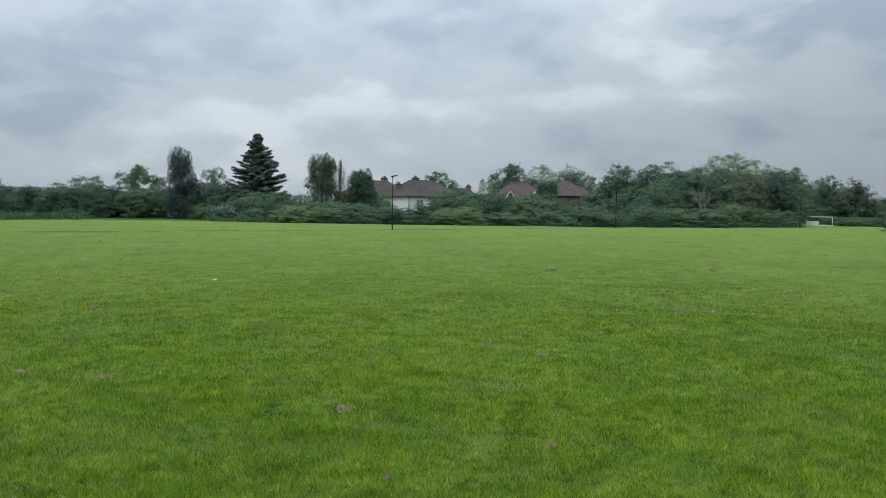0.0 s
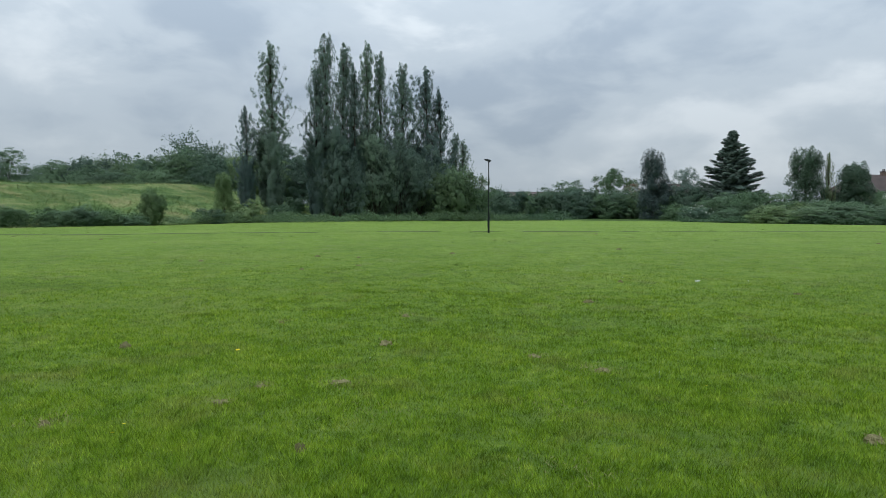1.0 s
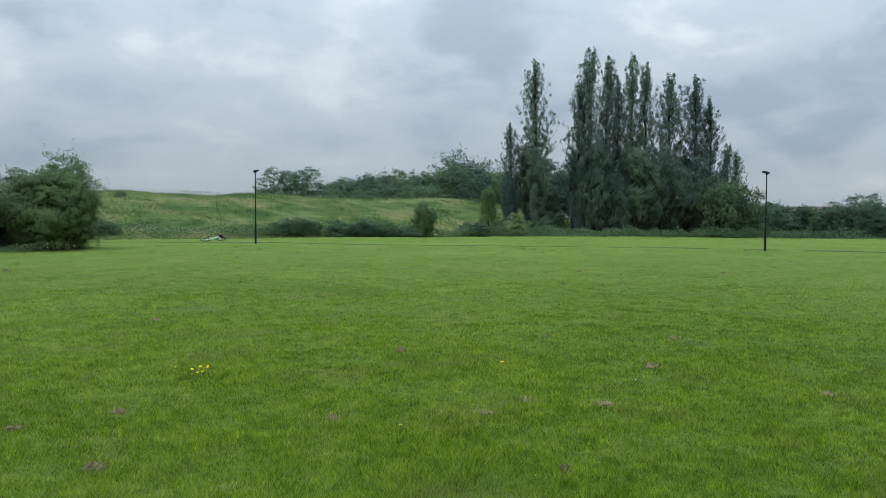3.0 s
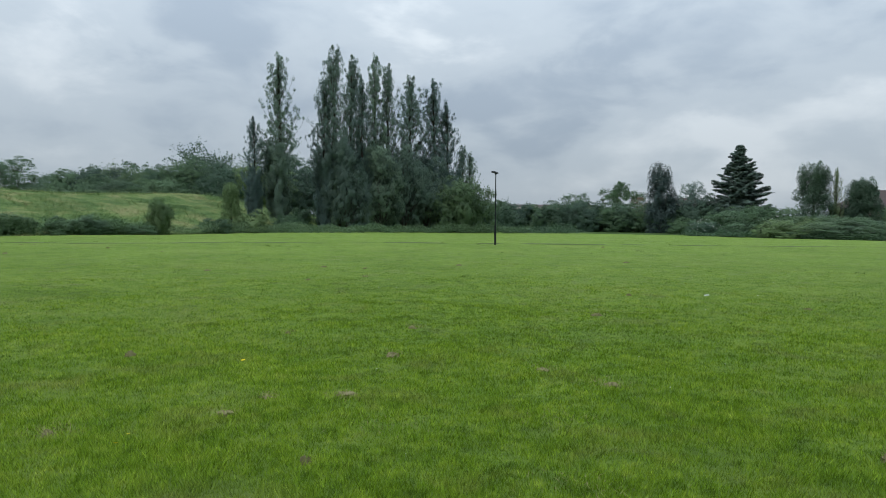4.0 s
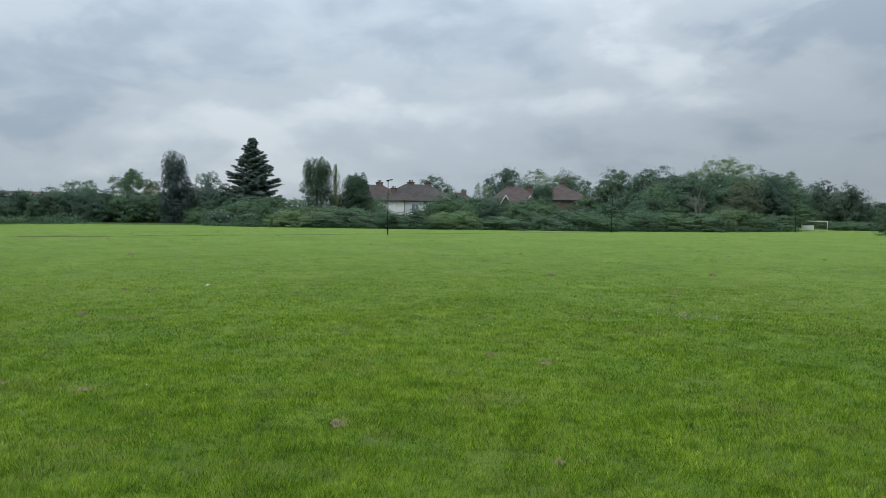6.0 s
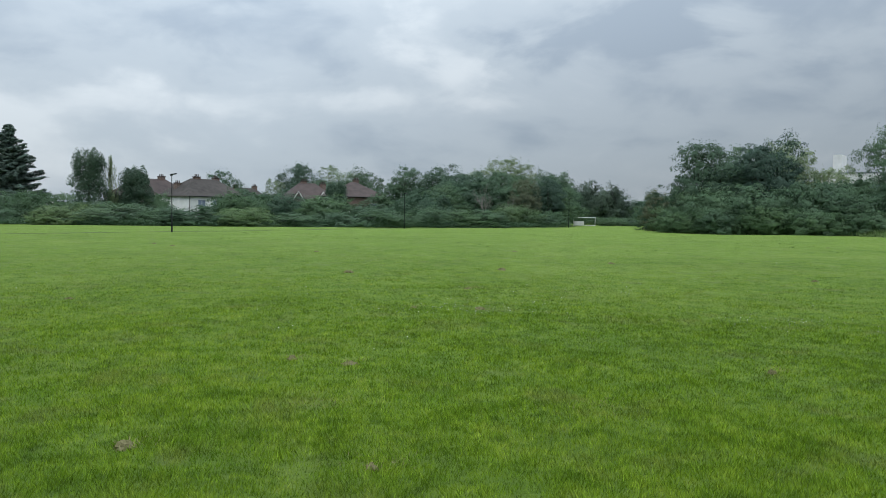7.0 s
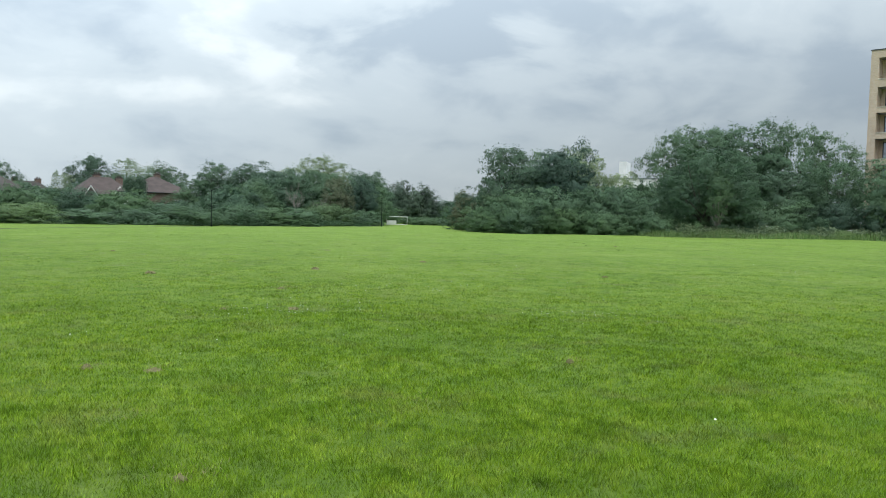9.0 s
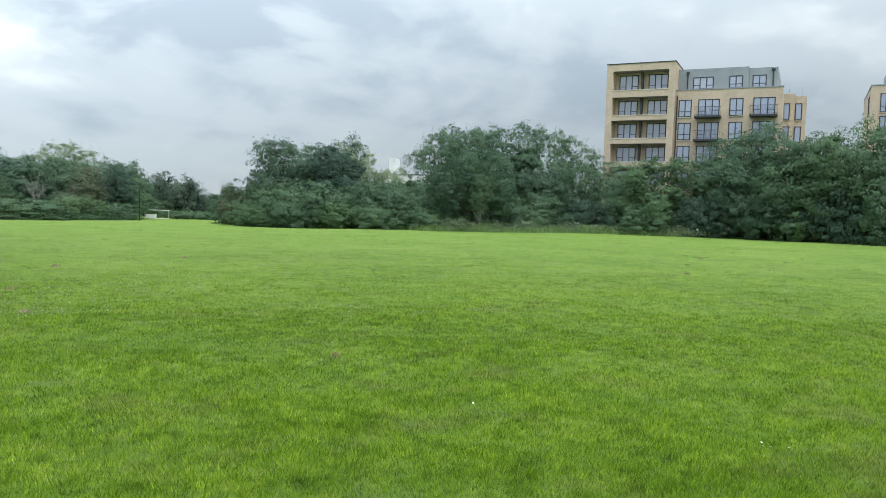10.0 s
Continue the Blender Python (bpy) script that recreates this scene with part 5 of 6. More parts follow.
def flats():
    b = thing("apartment_block", "buff brick apartment block with recessed balconies and grey top floor", "apartment building", pose(82.8, 51.1, 0, 0, 0, -72.65))
    W = 8.38
    # the tower: a deep frame of brick round stacked balconies
    for x0, x1 in ((0, 0.8), (7.6, W)):
        part("pier", box(x0, 0, -0.3, x1, 1.7, 21.2), M["brick_buff"], b)
    part("tower_wall", box(0, 1.7, -0.3, W, 13, 21.2), M["brick_buff"], b)
    openings = [(17.9, 20.34), (14.78, 17.08), (11.9, 14.2), (8.97, 11.3), (6.05, 8.4), (3.1, 5.45)]
    top = 21.2
    for lo, hi in openings:
        part("spandrel", box(0.8, 0, hi, 7.6, 1.7, top), M["brick_buff"], b)
        part("soffit", box(0.8, 0.1, hi - 0.03, 7.6, 1.7, hi - 0.004), M["soffit"], b)
        part("coping", box(0.8, -0.05, lo - 0.004, 7.6, 0.25, lo + 0.09), M["stone_trim"], b)
        part("divider", box(4.1, 0.9, lo + 0.09, 4.3, 1.7, hi - 0.03), M["frame_dark"], b)
        for c in (2.45, 6.1):
            casement(b, c, lo + 0.12, 2.4, 1.95 if hi - lo < 2.4 else 2.05, 1.7, 3, "frame_dark", False, fw=0.11)
        top = lo
    part("spandrel", box(0.8, 0, -0.3, 7.6, 1.7, top), M["brick_buff"], b)
    part("roof_edge", box(-0.06, -0.06, 21.2, W + 0.06, 13.06, 21.3), M["frame_dark"], b)
    # the wing
    part("wing_wall", box(W, 1.0, -0.3, 20.4, 13, 17.8), M["brick_buff"], b)
    part("wing_edge", box(W, 0.94, 17.8, 20.46, 1.3, 17.92), M["metal_grey"], b)
    part("top_floor", box(W, 2.5, 17.8, 16.5, 12.5, 20.62), M["metal_grey"], b, "grey metal-clad top floor")
    part("top_floor", box(16.5, 2.75, 17.8, 19.7, 12.5, 20.45), M["metal_grey"], b, "grey metal-clad top floor")
    for x, y in ((9.5, 2.42), (19.2, 2.67)):
        p = part("downpipe", rod((x, y, 17.9), (x, y, 20.0), 0.07, None, 8), M["frame_dark"], b)
        part("hopper", box(x - 0.18, y - 0.12, 20.0, x + 0.18, y + 0.06, 20.3, bevel=0.02), M["frame_dark"], p)
    part("downpipe", rod((8.6, 0.92, 0), (8.6, 0.92, 17.2), 0.07, None, 8), M["frame_dark"], b)
    for c, w, n in ((11.35, 2.4, 3), (15.1, 1.55, 2), (17.7, 1.55, 2)):
        casement(b, c, 18.1, w, 1.5, 2.5 if c < 16.5 else 2.75, n, "frame_dark", False, fw=0.11)
    for lo in (14.55, 11.76, 8.95, 6.05, 3.1):
        for c, w, n, balcony in ((9.55, 1.52, 2, 0), (12.3, 2.46, 3, 1), (15.4, 1.54, 2, 0), (18.45, 2.4, 3, 1)):
            casement(b, c, lo, w, 2.1, 1.0, n, "frame_dark", not balcony, fw=0.11)
            if balcony:
                s = part("balcony", box(c - 1.5, -0.35, lo - 0.25, c + 1.5, 0.99, lo - 0.02), M["frame_dark"], b, "dark steel balcony")
                railing(s, c - 1.5, c + 1.5, -0.32, lo - 0.02)
    # the stepped end
    part("end_wall", box(20.4, 6.0, -0.3, 21.6, 13, 17.75), M["brick_buff"], b)
    part("end_wall", box(21.6, 6.3, -0.3, 22.9, 13, 17.45), M["brick_buff"], b)
    for c, y in ((20.7, 6.0), (22.05, 6.3)):
        for lo in (14.6, 11.8, 8.95):
            casement(b, c, lo, 0.78, 2.0, y, 1, "frame_dark", True, fw=0.11)
    for x in (20.9, 22.4):
        part("aerial", rod((x, 8, 17.4), (x, 8, 18.7), 0.03, None, 5), M["steel"], b)
    return b


flats()


def second_flats():
    b = thing("apartment_block", "second buff brick apartment block behind the trees", "apartment building", pose(107.1, 27.0, 0, 0, 0, -72.65))
    part("wall", box(0, 0, -0.3, 22, 13, 20.0), M["brick_buff"], b)
    part("roof_edge", box(-0.06, -0.06, 20.0, 22.06, 13.06, 20.14), M["metal_grey"], b)
    part("top_floor", box(2.2, 1.6, 20.14, 20, 12, 22.9), M["metal_grey"], b, "grey metal-clad top floor")
    for lo in (16.6, 13.7, 10.8, 7.9):
        for c in (1.7, 5.2, 9.0, 13.0, 17.0, 20.2):
            casement(b, c, lo, 1.3, 2.4, 0.0, 2, "frame_dark", True, fw=0.11)
        win = casement(b, -3.0, lo, 1.3, 2.4, 0.0, 2, "frame_dark", True, fw=0.11)
        win.matrix_basis = pose(0, 0, 0, 0, 0, -90)
    return b


second_flats()
wall = thing("brick_garden_wall", "low brick wall under the trees", "wall", pose(79, 47, land1(79, 47), 0, 0, -55))
part("wall_body", box(-7, -0.11, -0.3, 7, 0.11, 1.3), M["brick_red"], wall)
part("coping", box(-7.05, -0.15, 1.3, 7.05, 0.15, 1.38), M["stone_trim"], wall)


# ---- grass and weeds ----
def blades(name, x, y, z, tall, wide, lean, mat, label, category, seed, tilt=0.3):
    """Many tapered grass blades as one mesh."""
    rs = np.random.RandomState(seed)
    k = len(x)
    # blades of one tuft lean the same way
    a, b = rs.rand(k) * 2 * np.pi, vnoise(x, y, 0.3, 17) * 9 + vnoise(x, y, 0.12, 18) * 5 + rs.normal(size=k) * 1.5
    over = lean * tall * (0.3 + 0.9 * rs.rand(k))
    foot = np.stack([x, y, z - 0.005], -1)
    half = np.stack([np.cos(a) * wide / 2, np.sin(a) * wide / 2, np.zeros(k)], -1)
    tip = foot + np.stack([np.cos(b) * over, np.sin(b) * over, tall], -1)
    up = np.cross(2 * half, tip - foot + half)[:, 2:] > 0
    half = np.where(up, half, -half)
    v = np.stack([foot - half, foot + half, tip], 1).reshape(-1, 3)
    me = np_mesh(name, v, None, np.arange(3 * k).reshape(-1, 3), [mat], True)
    face = unit(np.cross(v[1::3] - v[::3], v[2::3] - v[::3]))
    me.normals_split_custom_set_from_vertices(np.repeat(unit(face * np.reshape(tilt, (-1, 1)) + np.array([0, 0, 1.0])), 3, axis=0))
    return tagged(new(name, me), label, category, kind="stuff")


def lawn():
    rs = np.random.RandomState(3)
    for r0, r1, per0, per1 in LAWN:
        k = int(np.pi * (r1 * r1 - r0 * r0) * max(per0, per1))
        r, a = np.sqrt(r0 * r0 + (r1 * r1 - r0 * r0) * rs.rand(k)), rs.rand(k) * 2 * np.pi
        x, y = r * np.sin(a), r * np.cos(a)
        tuft = vnoise(x, y, 0.12, 33) * 0.45 + vnoise(x, y, 0.33, 31) * 0.33 + vnoise(x, y, 0.9, 32) * 0.22
        share = (per0 + (per1 - per0) * (r - r0) / (r1 - r0)) / max(per0, per1)
        keep = (rs.rand(k) < share * (0.45 + 0.9 * tuft)) & ((y > -0.28 * np.abs(x)) | (rs.rand(k) < 0.3))
        x, y, tuft, r = x[keep], y[keep], tuft[keep], r[keep]
        h = (0.046 - 0.0011 * r) * (0.45 + 1.1 * tuft) * (0.6 + 0.8 * rs.rand(len(x)))
        wide = np.interp(r, (0, 5, 10, 20, 32), (0.006, 0.0068, 0.0092, 0.014, 0.02))
        blades("lawn_grass", x, y, ground_height(x, y), h, wide * (0.7 + 0.6 * rs.rand(len(x))), 0.75, M["blade"], "short tufted green grass of the mown field", "grass", int(r1 * 10), np.interp(r, (0, 9, 14, 32), (0.8, 0.6, 0.3, 0.12)))


LAWN = [(0, 2.6, 4500, 8000), (2.6, 5, 9500, 8500), (5, 8, 8500, 4500), (8, 11, 4500, 2400), (11, 15, 2400, 1000), (15, 21, 1000, 300), (21, 32, 300, 10)]
lawn()


def tussocks(count, per, seed):
    """Small coarse clumps that the mower left, darker than the lawn."""
    rs = np.random.RandomState(seed)
    r, a = 6 + 58 * rs.rand(count) ** 0.75, radians(-75) + radians(165) * rs.rand(count)
    cx, cy = -r * np.sin(a), r * np.cos(a)
    keep = vnoise(cx, cy, 6.0, 77) > 0.42
    cx, cy, r = cx[keep], cy[keep], r[keep]
    w = (0.05 + 0.1 * rs.rand(len(cx)))[:, None]
    x, y = (cx[:, None] + rs.normal(size=(len(cx), per)) * w).ravel(), (cy[:, None] + rs.normal(size=(len(cx), per)) * w).ravel()
    near = np.repeat(np.clip(r / 25, 0.4, 1.5), per)
    blades("tussocks", x, y, ground_height(x, y), (0.03 + 0.05 * rs.rand(len(x))) * (0.6 + 0.4 * near), 0.012 * near + 0.004, 0.9, M["tussock"], "small dark coarse grass tussocks in the lawn", "grass", seed, 0.5)


tussocks(800, 14, 91)


def bank_grass():
    rs = np.random.RandomState(4)
    k = 150000
    y = -45 + 128 * rs.rand(k)
    x = np.interp(y, *zip(*MOUND_FOOT)) + 1.2 - 27 * rs.rand(k)
    clump = vnoise(x, y, 1.6, 41)
    h = 0.08 + 0.42 * clump ** 1.6 * rs.rand(k)
    z = land(x, y) + np.maximum(mound_height(x, y), 0)
    blades("bank_grass", x, y, z - 0.03, h, 0.035 + 0.045 * rs.rand(k), 1.6, M["rough_grass"], "long rough grass and weeds on the bank", "grass", 8, 0.15)


bank_grass()


def leaf_mesh(name, v, q, face, mat):
    """Leaves of low plants, lit mostly from above as a soft mass."""
    me = np_mesh(name, v, q, None, [mat], True)
    me.normals_split_custom_set_from_vertices(unit(face * 0.7 + np.array([0, 0, 0.6])))
    return me


def verge_grass(way, wide, count, tall, seed):
    """Tall seeding grass along a line."""
    rs = np.random.RandomState(seed)
    way = np.array(way, float)
    cut = np.r_[0, np.cumsum(np.linalg.norm(np.diff(way, axis=0), axis=1))]
    t = rs.rand(count) * cut[-1]
    x, y = np.interp(t, cut, way[:, 0]) + rs.normal(size=count) * wide / 2.5, np.interp(t, cut, way[:, 1]) + rs.normal(size=count) * wide / 2.5
    h = tall * (0.35 + 0.9 * vnoise(x, y, 1.5, seed)) * (0.6 + 0.6 * rs.rand(count))
    blades("verge_grass", x, y, land(x, y), h, 0.03 + 0.03 * rs.rand(count), 0.45, M["verge"], "pale tall grass before the wood", "grass", seed, 0.5)


def blossom(x, y, w, h, count, seed):
    """White flower heads over the outside of a bush."""
    rs = np.random.RandomState(seed)
    d = unit(rs.normal(size=(count, 3)) + np.array([0, -0.6, 0.5]))
    p = np.array([x, y, land1(x, y) + h * 0.45]) + d * np.array([w * 0.48, w * 0.48, h * 0.52])
    p[:, 2] = np.maximum(p[:, 2], land1(x, y) + 0.3)
    v, q, face = leaf_cards(p, unit(d + 0.3 * rs.normal(size=d.shape)), 0.12, rs, 0.9)
    tagged(new("blossom", leaf_mesh("blossom", v, q, face, M["petal_white"])), "flat white elder blossom heads on a bush", "flowers", kind="stuff")


def weeds(way, wide, tall, count, size, leaf, label, seed, flowers=0):
    """A strip of nettles and tall weeds along a line."""
    rs = np.random.RandomState(seed)
    way = np.array(way, float)
    cut = np.r_[0, np.cumsum(np.linalg.norm(np.diff(way, axis=0), axis=1))]
    t = rs.rand(count) * cut[-1]
    x, y = np.interp(t, cut, way[:, 0]), np.interp(t, cut, way[:, 1])
    ox, oy = rs.normal(size=count) * wide / 2.5, rs.normal(size=count) * wide / 2.5
    x, y = x + ox, y + oy
    top = tall * (0.4 + 0.9 * vnoise(x, y, 1.3, seed)) * np.exp(-(ox ** 2 + oy ** 2) / (wide * wide))
    z = land(x, y) + np.maximum(mound_height(x, y), 0) + top * np.sqrt(rs.rand(count))
    n = unit(rs.normal(size=(count, 3)) * 0.7 + np.array([0, 0, 0.6]))
    v, q, face = leaf_cards(np.stack([x, y, z], -1), n, size, rs, 0.45)
    tagged(new("weeds", leaf_mesh("weeds", v, q, face, M[leaf])), label, "weeds", kind="stuff")
    if flowers:
        i = rs.choice(count, flowers, replace=False)
        p = np.stack([x[i], y[i], land(x[i], y[i]) + tall * (0.55 + 0.5 * rs.rand(flowers))], -1)
        v, q, face = leaf_cards(p, unit(rs.normal(size=(flowers, 3)) * 0.4 + np.array([0, 0, 1.0])), 0.11, rs, 0.9)
        tagged(new("flower_heads", np_mesh("flower_heads", v, q, None, [M["petal_white"]])), "white cow parsley heads among the weeds", "flowers", kind="stuff")


def bank_weeds(count, leaf, size, tall, label, seed):
    """Clumps of docks and nettles scattered over the bank."""
    rs = np.random.RandomState(seed)
    cy = -40 + 110 * rs.rand(count)
    cx = np.interp(cy, *zip(*MOUND_FOOT)) - 20 * rs.rand(count)
    k = 260
    x, y = (cx[:, None] + rs.normal(size=(count, k)) * 0.9).ravel(), (cy[:, None] + rs.normal(size=(count, k)) * (0.8 + 1.4 * rs.rand(count, 1))).ravel()
    z = land(x, y) + np.maximum(mound_height(x, y), 0) + tall * rs.rand(count * k)
    n = unit(rs.normal(size=(count * k, 3)) * 0.6 + np.array([0.3, 0, 0.7]))
    v, q, face = leaf_cards(np.stack([x, y, z], -1), n, size, rs, 0.5)
    tagged(new("weeds", leaf_mesh("weeds", v, q, face, M[leaf])), label, "weeds", kind="stuff")


bank_weeds(60, "leaf_hawthorn", 0.075, 0.5, "dark green weed clumps scattered on the bank", 61)
bank_weeds(160, "leaf_bright", 0.075, 0.5, "pale green weed clumps scattered on the bank", 62)
bank_weeds(10, "leaf_brown", 0.09, 0.45, "brownish dock stems scattered on the bank", 63)
weeds([(-54.6, 42), (-53.4, 46), (-53.6, 56), (-53.4, 66), (-50.5, 74), (-48, 81)], 1.9, 1.1, 16000, 0.16, "leaf_hawthorn", "strip of nettles and weeds below the poplars", 51)
weeds([(-56.6, 17), (-56.0, 24), (-55.4, 30), (-55.2, 34)], 1.5, 1.5, 9000, 0.13, "leaf_bramble", "low dark green scrub along the bank's foot", 57)
weeds([(-55.2, 34), (-54.8, 40), (-54.6, 46)], 1.3, 0.9, 4500, 0.13, "leaf_hawthorn", "low green weeds along the bank's foot", 58)
weeds([(-56.6, -6), (-57.2, 4), (-57.0, 17)], 1.6, 1.0, 9000, 0.12, "leaf_hawthorn", "low green scrub along the bank's foot", 59)
weeds([(-50, 79), (-47.5, 84), (-46.5, 90)], 2.4, 1.1, 5000, 0.2, "leaf_bramble", "green weeds at the hedge corner", 52)
weeds([(-33, 95), (-16, 88), (0, 88.3), (12, 91), (27, 97), (45, 104.5)], 1.3, 0.8, 12000, 0.2, "leaf_bramble", "weeds along the foot of the brambles", 53)
weeds([(53.5, 50.6), (57, 48), (63, 45.4), (68.3, 42), (69.0, 37), (69.3, 32)], 1.8, 1.1, 9000, 0.2, "leaf_light", "rough verge of weeds before the wood", 54, 45)
verge_grass([(51.5, 51.6), (57, 48.0), (63, 45.0), (68.3, 41.4), (69, 35)], 2.4, 22000, 0.8, 55)
blossom(-31.1, 97.8, 4.2, 2.3, 60, 5)
blossom(-23.0, 98.0, 7.0, 3.2, 9, 6)
blossom(9.9, 98.4, 7.5, 3.4, 8, 7)
weeds([(-38.6, 4.6), (-38.0, 2.6), (-36.2, 0.2), (-35.6, -4), (-37, -10)], 0.8, 0.55, 6000, 0.06, "leaf_bright", "nettles in front of the hawthorns", 56)


# ---- small things on the grass ----
def molehill(x, y, w, h, seed, mat="soil", label="small scuffed mound of bare soil in grass", category="molehill", name="molehill"):
    rs = np.random.RandomState(seed)
    bm = bmesh.new()
    bmesh.ops.create_icosphere(bm, subdivisions=3, radius=0.5)
    for v in bm.verts:
        s = 0.62 + 0.7 * rs.rand()
        v.co = (v.co.x * w * s, v.co.y * w * s * 0.8, max(v.co.z, -0.25) * h * 1.7 * (0.4 + 1.0 * rs.rand()))
    me = bpy.data.meshes.new(name)
    bm.to_mesh(me)
    bm.free()
    me.materials.append(M[mat])
    ob = new(name, me)
    ob.matrix_basis = pose(x, y, float(ground_height(np.array(x), np.array(y))), 0, 0, seed * 40)
    return tagged(ob, label, category, "molehills on the field")


SPOTS = [(-0.8, 6.2, 0.17, 0.035), (0.5, 9.1, 0.15, 0.035), (2.6, 20.2, 0.3, 0.06), (-5.0, 5.2, 0.26, 0.02), (-3.3, 7.2, 0.2, 0.03), (-3.9, 3.7, 0.09, 0.05), (3.9, 12.9, 0.22, 0.04), (5.4, 7.4, 0.1, 0.03),
         (32.4, 15.2, 0.32, 0.06), (1.1, 8.7, 0.1, 0.03), (7.0, 20.6, 0.3, 0.06), (-8.3, 5.0, 0.16, 0.05), (-0.3, 4.8, 0.09, 0.03)]
for i, (x, y, w, h) in enumerate(SPOTS):
    molehill(x, y, w * 0.9, h * 0.9 + 0.02, i + 1)
rs = np.random.RandomState(12)
for i in range(30):
    r, a = 12 + 34 * rs.rand() ** 0.8, radians(-75 + 165 * rs.rand())
    molehill(-r * math.sin(a), r * math.cos(a), 0.1 + 0.16 * rs.rand(), 0.035 + 0.03 * rs.rand(), 30 + i)


def straw_patch(x, y, w, count, seed):
    """Dead mown grass lying in a worn patch."""
    rs = np.random.RandomState(seed)
    px, py = x + rs.normal(size=count) * w / 2.4, y + rs.normal(size=count) * w / 3.4
    blades("dead_grass", px, py, ground_height(px, py) + 0.04, 0.012 + 0.024 * rs.rand(count), 0.0025 + 0.003 * rs.rand(count), 1.7, M["straw"], "wisps of dead straw-coloured grass cuttings", "grass cuttings", seed)


for i, (x, y, w) in enumerate([(-4.9, 5.05, 0.5), (-3.35, 7.1, 0.45), (-7.2, 2.1, 0.4), (-6.2, 1.2, 0.5), (-6.0, 3.0, 0.35), (-4.0, 4.6, 0.6), (3.85, 12.85, 0.8), (-5.5, 1.9, 0.45), (-3.0, 5.6, 0.5), (0.6, 6.9, 0.4), (-2.2, 4.4, 0.5), (2.9, 6.5, 0.5)]):
    straw_patch(x, y, w, 120, 70 + i)


# scuffed places: a little bare soil with dead grass round it
SCRAPES = [(-0.8, 6.2), (0.5, 9.1), (-3.3, 7.2), (1.1, 8.7), (5.4, 7.4), (-7.2, 1.5), (-7.0, 0.7), (-7.5, 0.3), (-6.0, 3.0), (-5.5, 4.7), (-5.3, 4.1), (-6.0, 7.0), (-8.2, 7.3), (-7.1, 8.7), (-5.7, 1.1), (-18.7, 13.4), (-16.0, 17.2), (-14.5, 0.0), (-14.1, 15.2), (4.5, 15.6), (0.8, 5.5), (2.8, 13.2), (-4.2, 7.4), (-5.6, 11.7)]
for i, (x, y) in enumerate(SCRAPES):
    molehill(x, y, 0.1 + 0.03 * (i % 4), 0.034 + 0.007 * (i % 3), 100 + i)
    straw_patch(x + 0.03, y, 0.2 + 0.06 * (i % 3), 90, 120 + i)


def flower_patch(name, label, places, petal, size, tall, seed):
    """Small flowers: each a ring of petals on a thin stalk, joined as one patch."""
    rs = np.random.RandomState(seed)
    heads, stalks = Heap(), Heap()
    for x, y in places:
        z = float(ground_height(np.array(x), np.array(y))) + tall * (0.7 + 0.6 * rs.rand())
        tilt = unit(np.array([rs.normal() * 0.35, rs.normal() * 0.35, 1.0]))
        t = unit(np.cross(tilt, [1.0, 0.2, 0]))
        b = np.cross(tilt, t)
        s = size * (0.7 + 0.6 * rs.rand())
        for a in np.linspace(0, 2 * np.pi, 6)[:-1]:
            d, e = np.cos(a) * t + np.sin(a) * b, -np.sin(a) * t + np.cos(a) * b
            c = np.array([x, y, z])
            heads.add(np.array([c, c + d * s * 0.4 + e * s * 0.3 + tilt * s * 0.15, c + d * s * 0.55 + tilt * s * 0.2, c + d * s * 0.4 - e * s * 0.3 + tilt * s * 0.15]), np.array([[0, 1, 2, 3]]))
        stalks.limb(np.array([[x, y, z - tall * 1.2], [x, y, z]]), 0.0025, 0.0015, 3)
    me = heads.mesh(name, M[petal])
    tagged(new(name, me), label, "flowers", kind="stuff")
    tagged(new("flower_stalks", stalks.mesh("flower_stalks", M["leaf_bright"])), "thin green flower stalks in the grass", "flower stalks", kind="stuff")


rs = np.random.RandomState(21)
flower_patch("buttercups", "cluster of yellow buttercups in the grass", [(-8.16 + rs.normal() * 0.08, 2.43 + rs.normal() * 0.1) for _ in range(34)], "petal_yellow", 0.021, 0.095, 1)
flower_patch("dandelion", "single bright yellow dandelion in the grass", [(-7.0, 5.6)], "petal_yellow", 0.05, 0.05, 2)
flower_patch("buttercups", "a few scattered yellow buttercups", [(-5.2, 3.1), (-5.3, 3.25), (-3.4, 0.5), (-2.2, 7.0), (2.6, 16.5), (6.4, 13.0), (-9.4, 0.6), (-5.1, -0.1)], "petal_yellow", 0.03, 0.05, 3)
flower_patch("daisies", "drift of small white daisies round bare soil", [(3.85 + rs.normal() * 0.75, 12.7 + rs.normal() * 0.6) for _ in range(110)], "petal_white", 0.014, 0.055, 4)
flower_patch("daisies", "drift of small white daisies in the grass", [(8.2 + rs.normal() * 0.6, 10.4 + rs.normal() * 0.5) for _ in range(60)] + [(7.2 + rs.normal() * 1.4, 15.2 + rs.normal() * 0.8) for _ in range(80)], "petal_white", 0.014, 0.055, 5)
flower_patch("daisies", "thinly scattered white daisies in the grass", [(-12 + 36 * rs.rand(), 4 + 22 * rs.rand()) for _ in range(150)], "petal_white", 0.016, 0.05, 6)
flower_patch("daisies", "few white daisies close together in grass", [(5.8 + rs.normal() * 0.1, 2.8 + rs.normal() * 0.06) for _ in range(7)] + [(-4.9 + rs.normal() * 0.1, 0.4 + rs.normal() * 0.2) for _ in range(7)], "petal_white", 0.017, 0.045, 7)
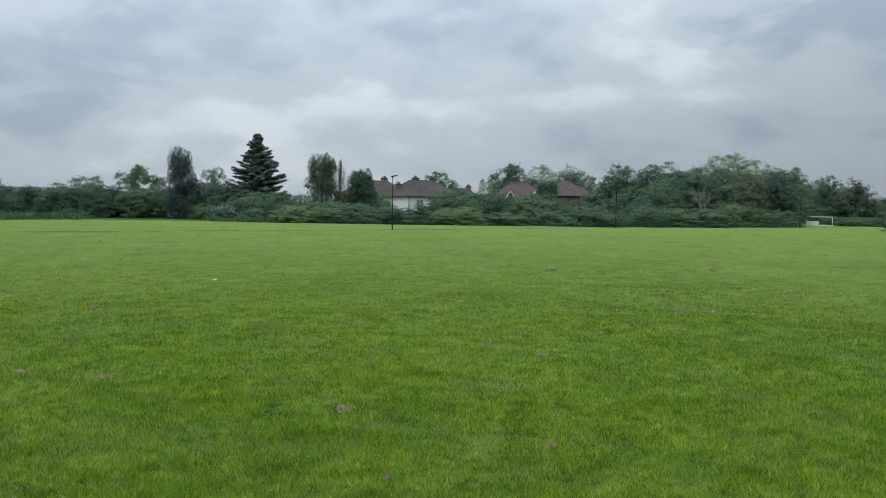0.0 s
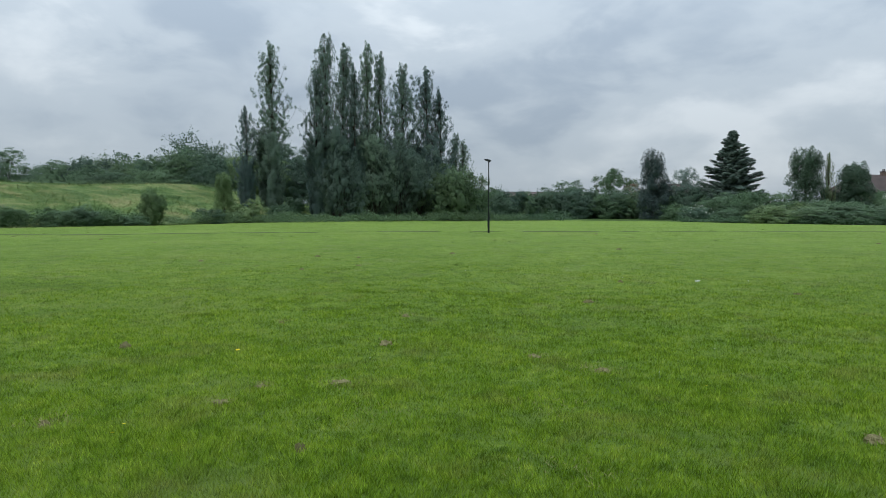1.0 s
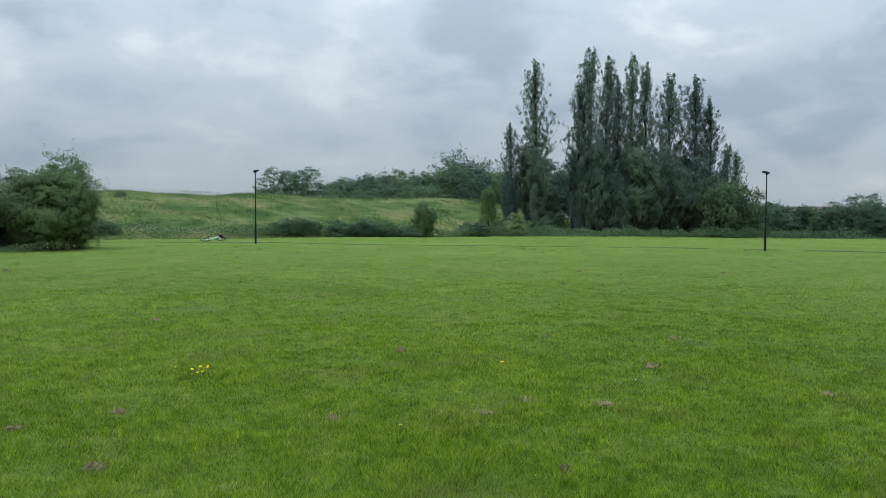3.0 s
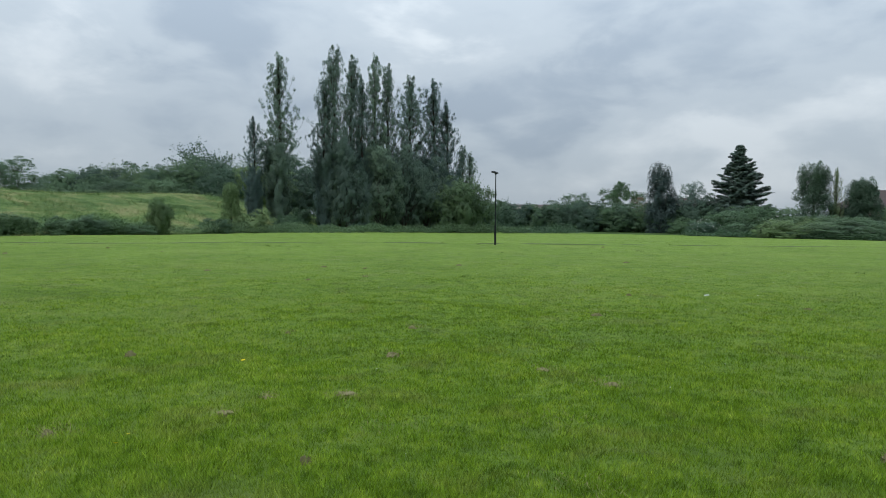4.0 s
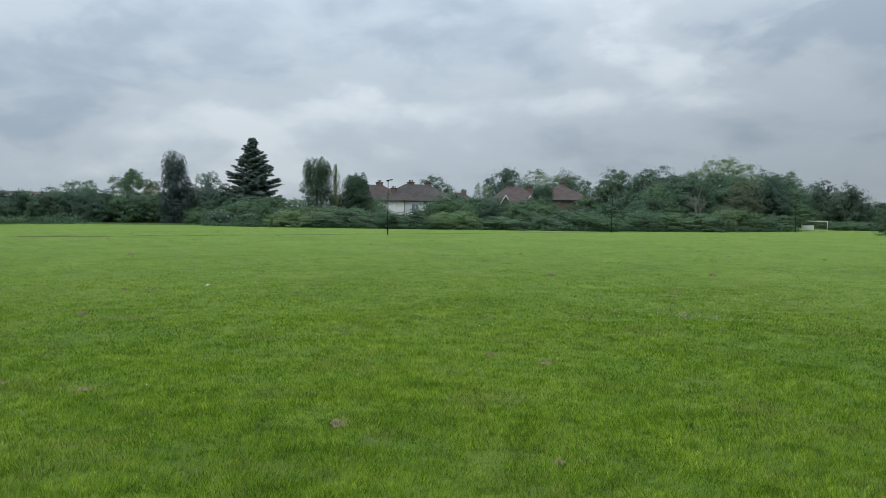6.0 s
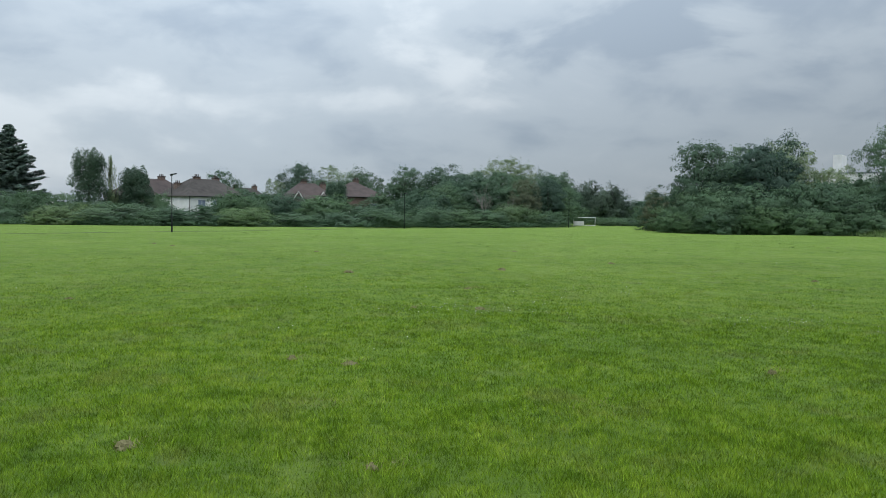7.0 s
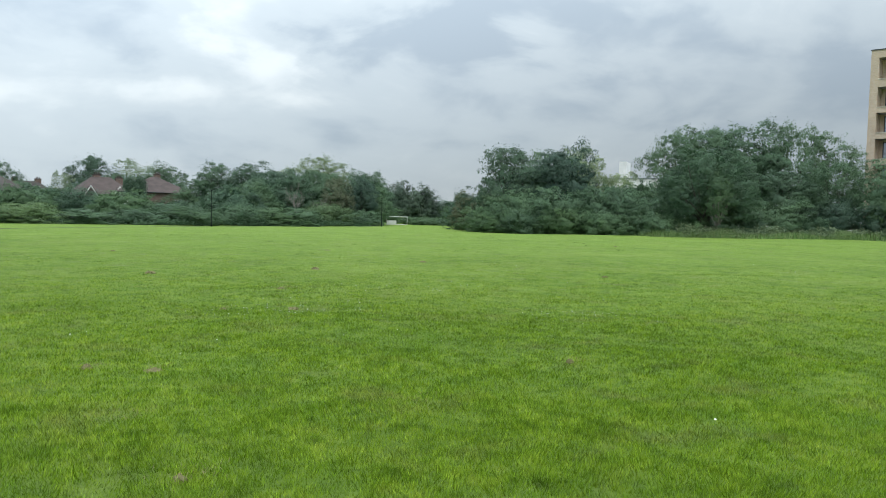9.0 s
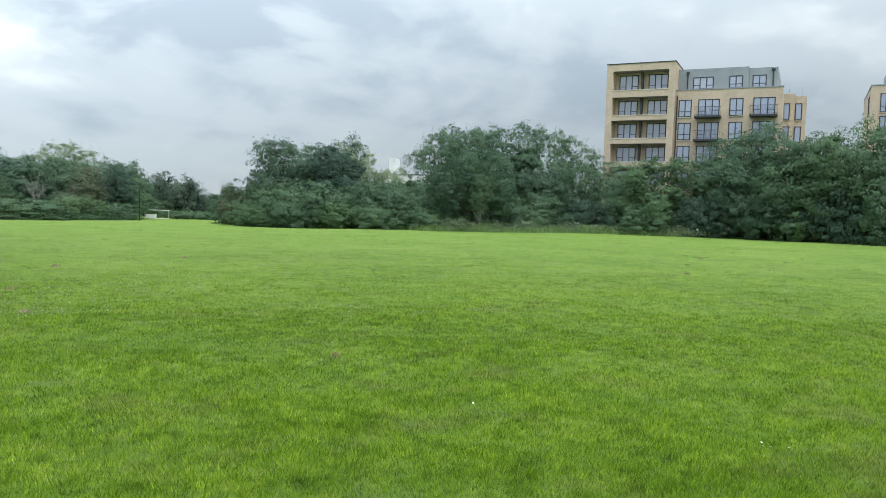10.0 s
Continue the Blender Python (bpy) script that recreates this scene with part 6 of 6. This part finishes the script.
flower_patch("daisies", "white daisies far out on the lawn", [(-17 + rs.normal() * 0.6, 3.0 + rs.normal() * 1.0) for _ in range(20)], "petal_white", 0.02, 0.045, 8)

litter = thing("litter", "scrap of crumpled white paper on the grass", "litter", pose(-5.2, 16.2, float(ground_height(np.array(-5.2), np.array(16.2))) + 0.03, 6, -4, 30))
bm = bmesh.new()
bmesh.ops.create_grid(bm, x_segments=5, y_segments=4, size=0.5)
for v in bm.verts:
    v.co = (v.co.x * 0.09, v.co.y * 0.07, 0.02 * rs.rand())
bmesh.ops.solidify(bm, geom=bm.faces[:], thickness=0.004)
part("paper", bm, M["paint_white"], litter)


def bike():
    """A hire bicycle lying on its side."""
    x, y = -48.5, 14.4
    b = thing("bicycle", "white and green hire bicycle lying on the grass", "bicycle", pose(x, y, land1(x, y) + 0.17, 16, -3, 75) @ Matrix.Scale(0.86, 4))
    for cx in (-0.55, 0.55):
        w = bmesh.new()
        pts = [(cx + 0.33 * math.cos(a), 0.33 * math.sin(a), 0) for a in np.linspace(0, 2 * math.pi, 21)[:-1]]
        for p, q in zip(pts, pts[1:] + pts[:1]):
            rod(p, q, 0.028, None, 6, w)
        wheel = part("wheel", w, M["rubber"], b)
        s = rod((cx, 0, -0.05), (cx, 0, 0.05), 0.03, None, 8)
        for i in range(9):
            a = math.pi * i / 9
            rod((cx - 0.31 * math.cos(a), -0.31 * math.sin(a), 0), (cx + 0.31 * math.cos(a), 0.31 * math.sin(a), 0), 0.003, None, 3, s)
        part("spokes", s, M["steel"], wheel)
        g = bmesh.new()
        arc = [(cx + 0.38 * math.cos(a), 0.38 * math.sin(a), 0) for a in np.linspace(0.2, 2.4, 9)]
        for p, q in zip(arc, arc[1:]):
            rod(p, q, 0.045, None, 6, g)
        part("mudguard", g, M["plastic_green" if cx < 0 else "rubber"], b, "bright green mudguard" if cx < 0 else "black mudguard")
    f = bmesh.new()
    for p, q, r in (((-0.55, 0, 0), (-0.12, 0.02, 0), 0.025), ((-0.12, 0.02, 0), (0.38, 0.42, 0), 0.055), ((-0.12, 0.02, 0), (-0.25, 0.5, 0), 0.04), ((0.55, 0, 0), (0.36, 0.62, 0), 0.035), ((-0.55, 0, 0), (-0.22, 0.42, 0), 0.02)):
        rod(p, q, r, None, 8, f)
    part("frame", f, M["paint_white"], b, "white tubular frame")
    part("battery", box(-0.1, 0.1, -0.07, 0.18, 0.3, 0.07, bevel=0.02), M["plastic_green"], b, "bright green battery case")
    part("saddle", box(-0.4, 0.5, -0.08, -0.14, 0.58, 0.08, bevel=0.025), M["rubber"], b)
    h = rod((0.36, 0.62, -0.3), (0.36, 0.62, 0.3), 0.018, None, 8)
    part("handlebar", h, M["rubber"], b)
    part("basket", box(0.42, 0.45, -0.16, 0.72, 0.72, 0.14, bevel=0.03), M["rubber"], b)


bike()


frame_thing = thing("white_trestle", "small white folding trestle standing among verge weeds", "trestle", pose(68.2, 43.4, land1(68.2, 43.4) + 0.1, 0, 0, -50))
for s in (-1, 1):
    for x in (-0.3, 0.3):
        part("leg", rod((x, s * 0.28, -0.05), (x * 0.6, -s * 0.16, 0.75), 0.03, None, 6), M["paint_white"], frame_thing)
    part("rail", rod((-0.2, s * 0.16, 0.73), (0.2, s * 0.16, 0.73), 0.03, None, 6), M["paint_white"], frame_thing)
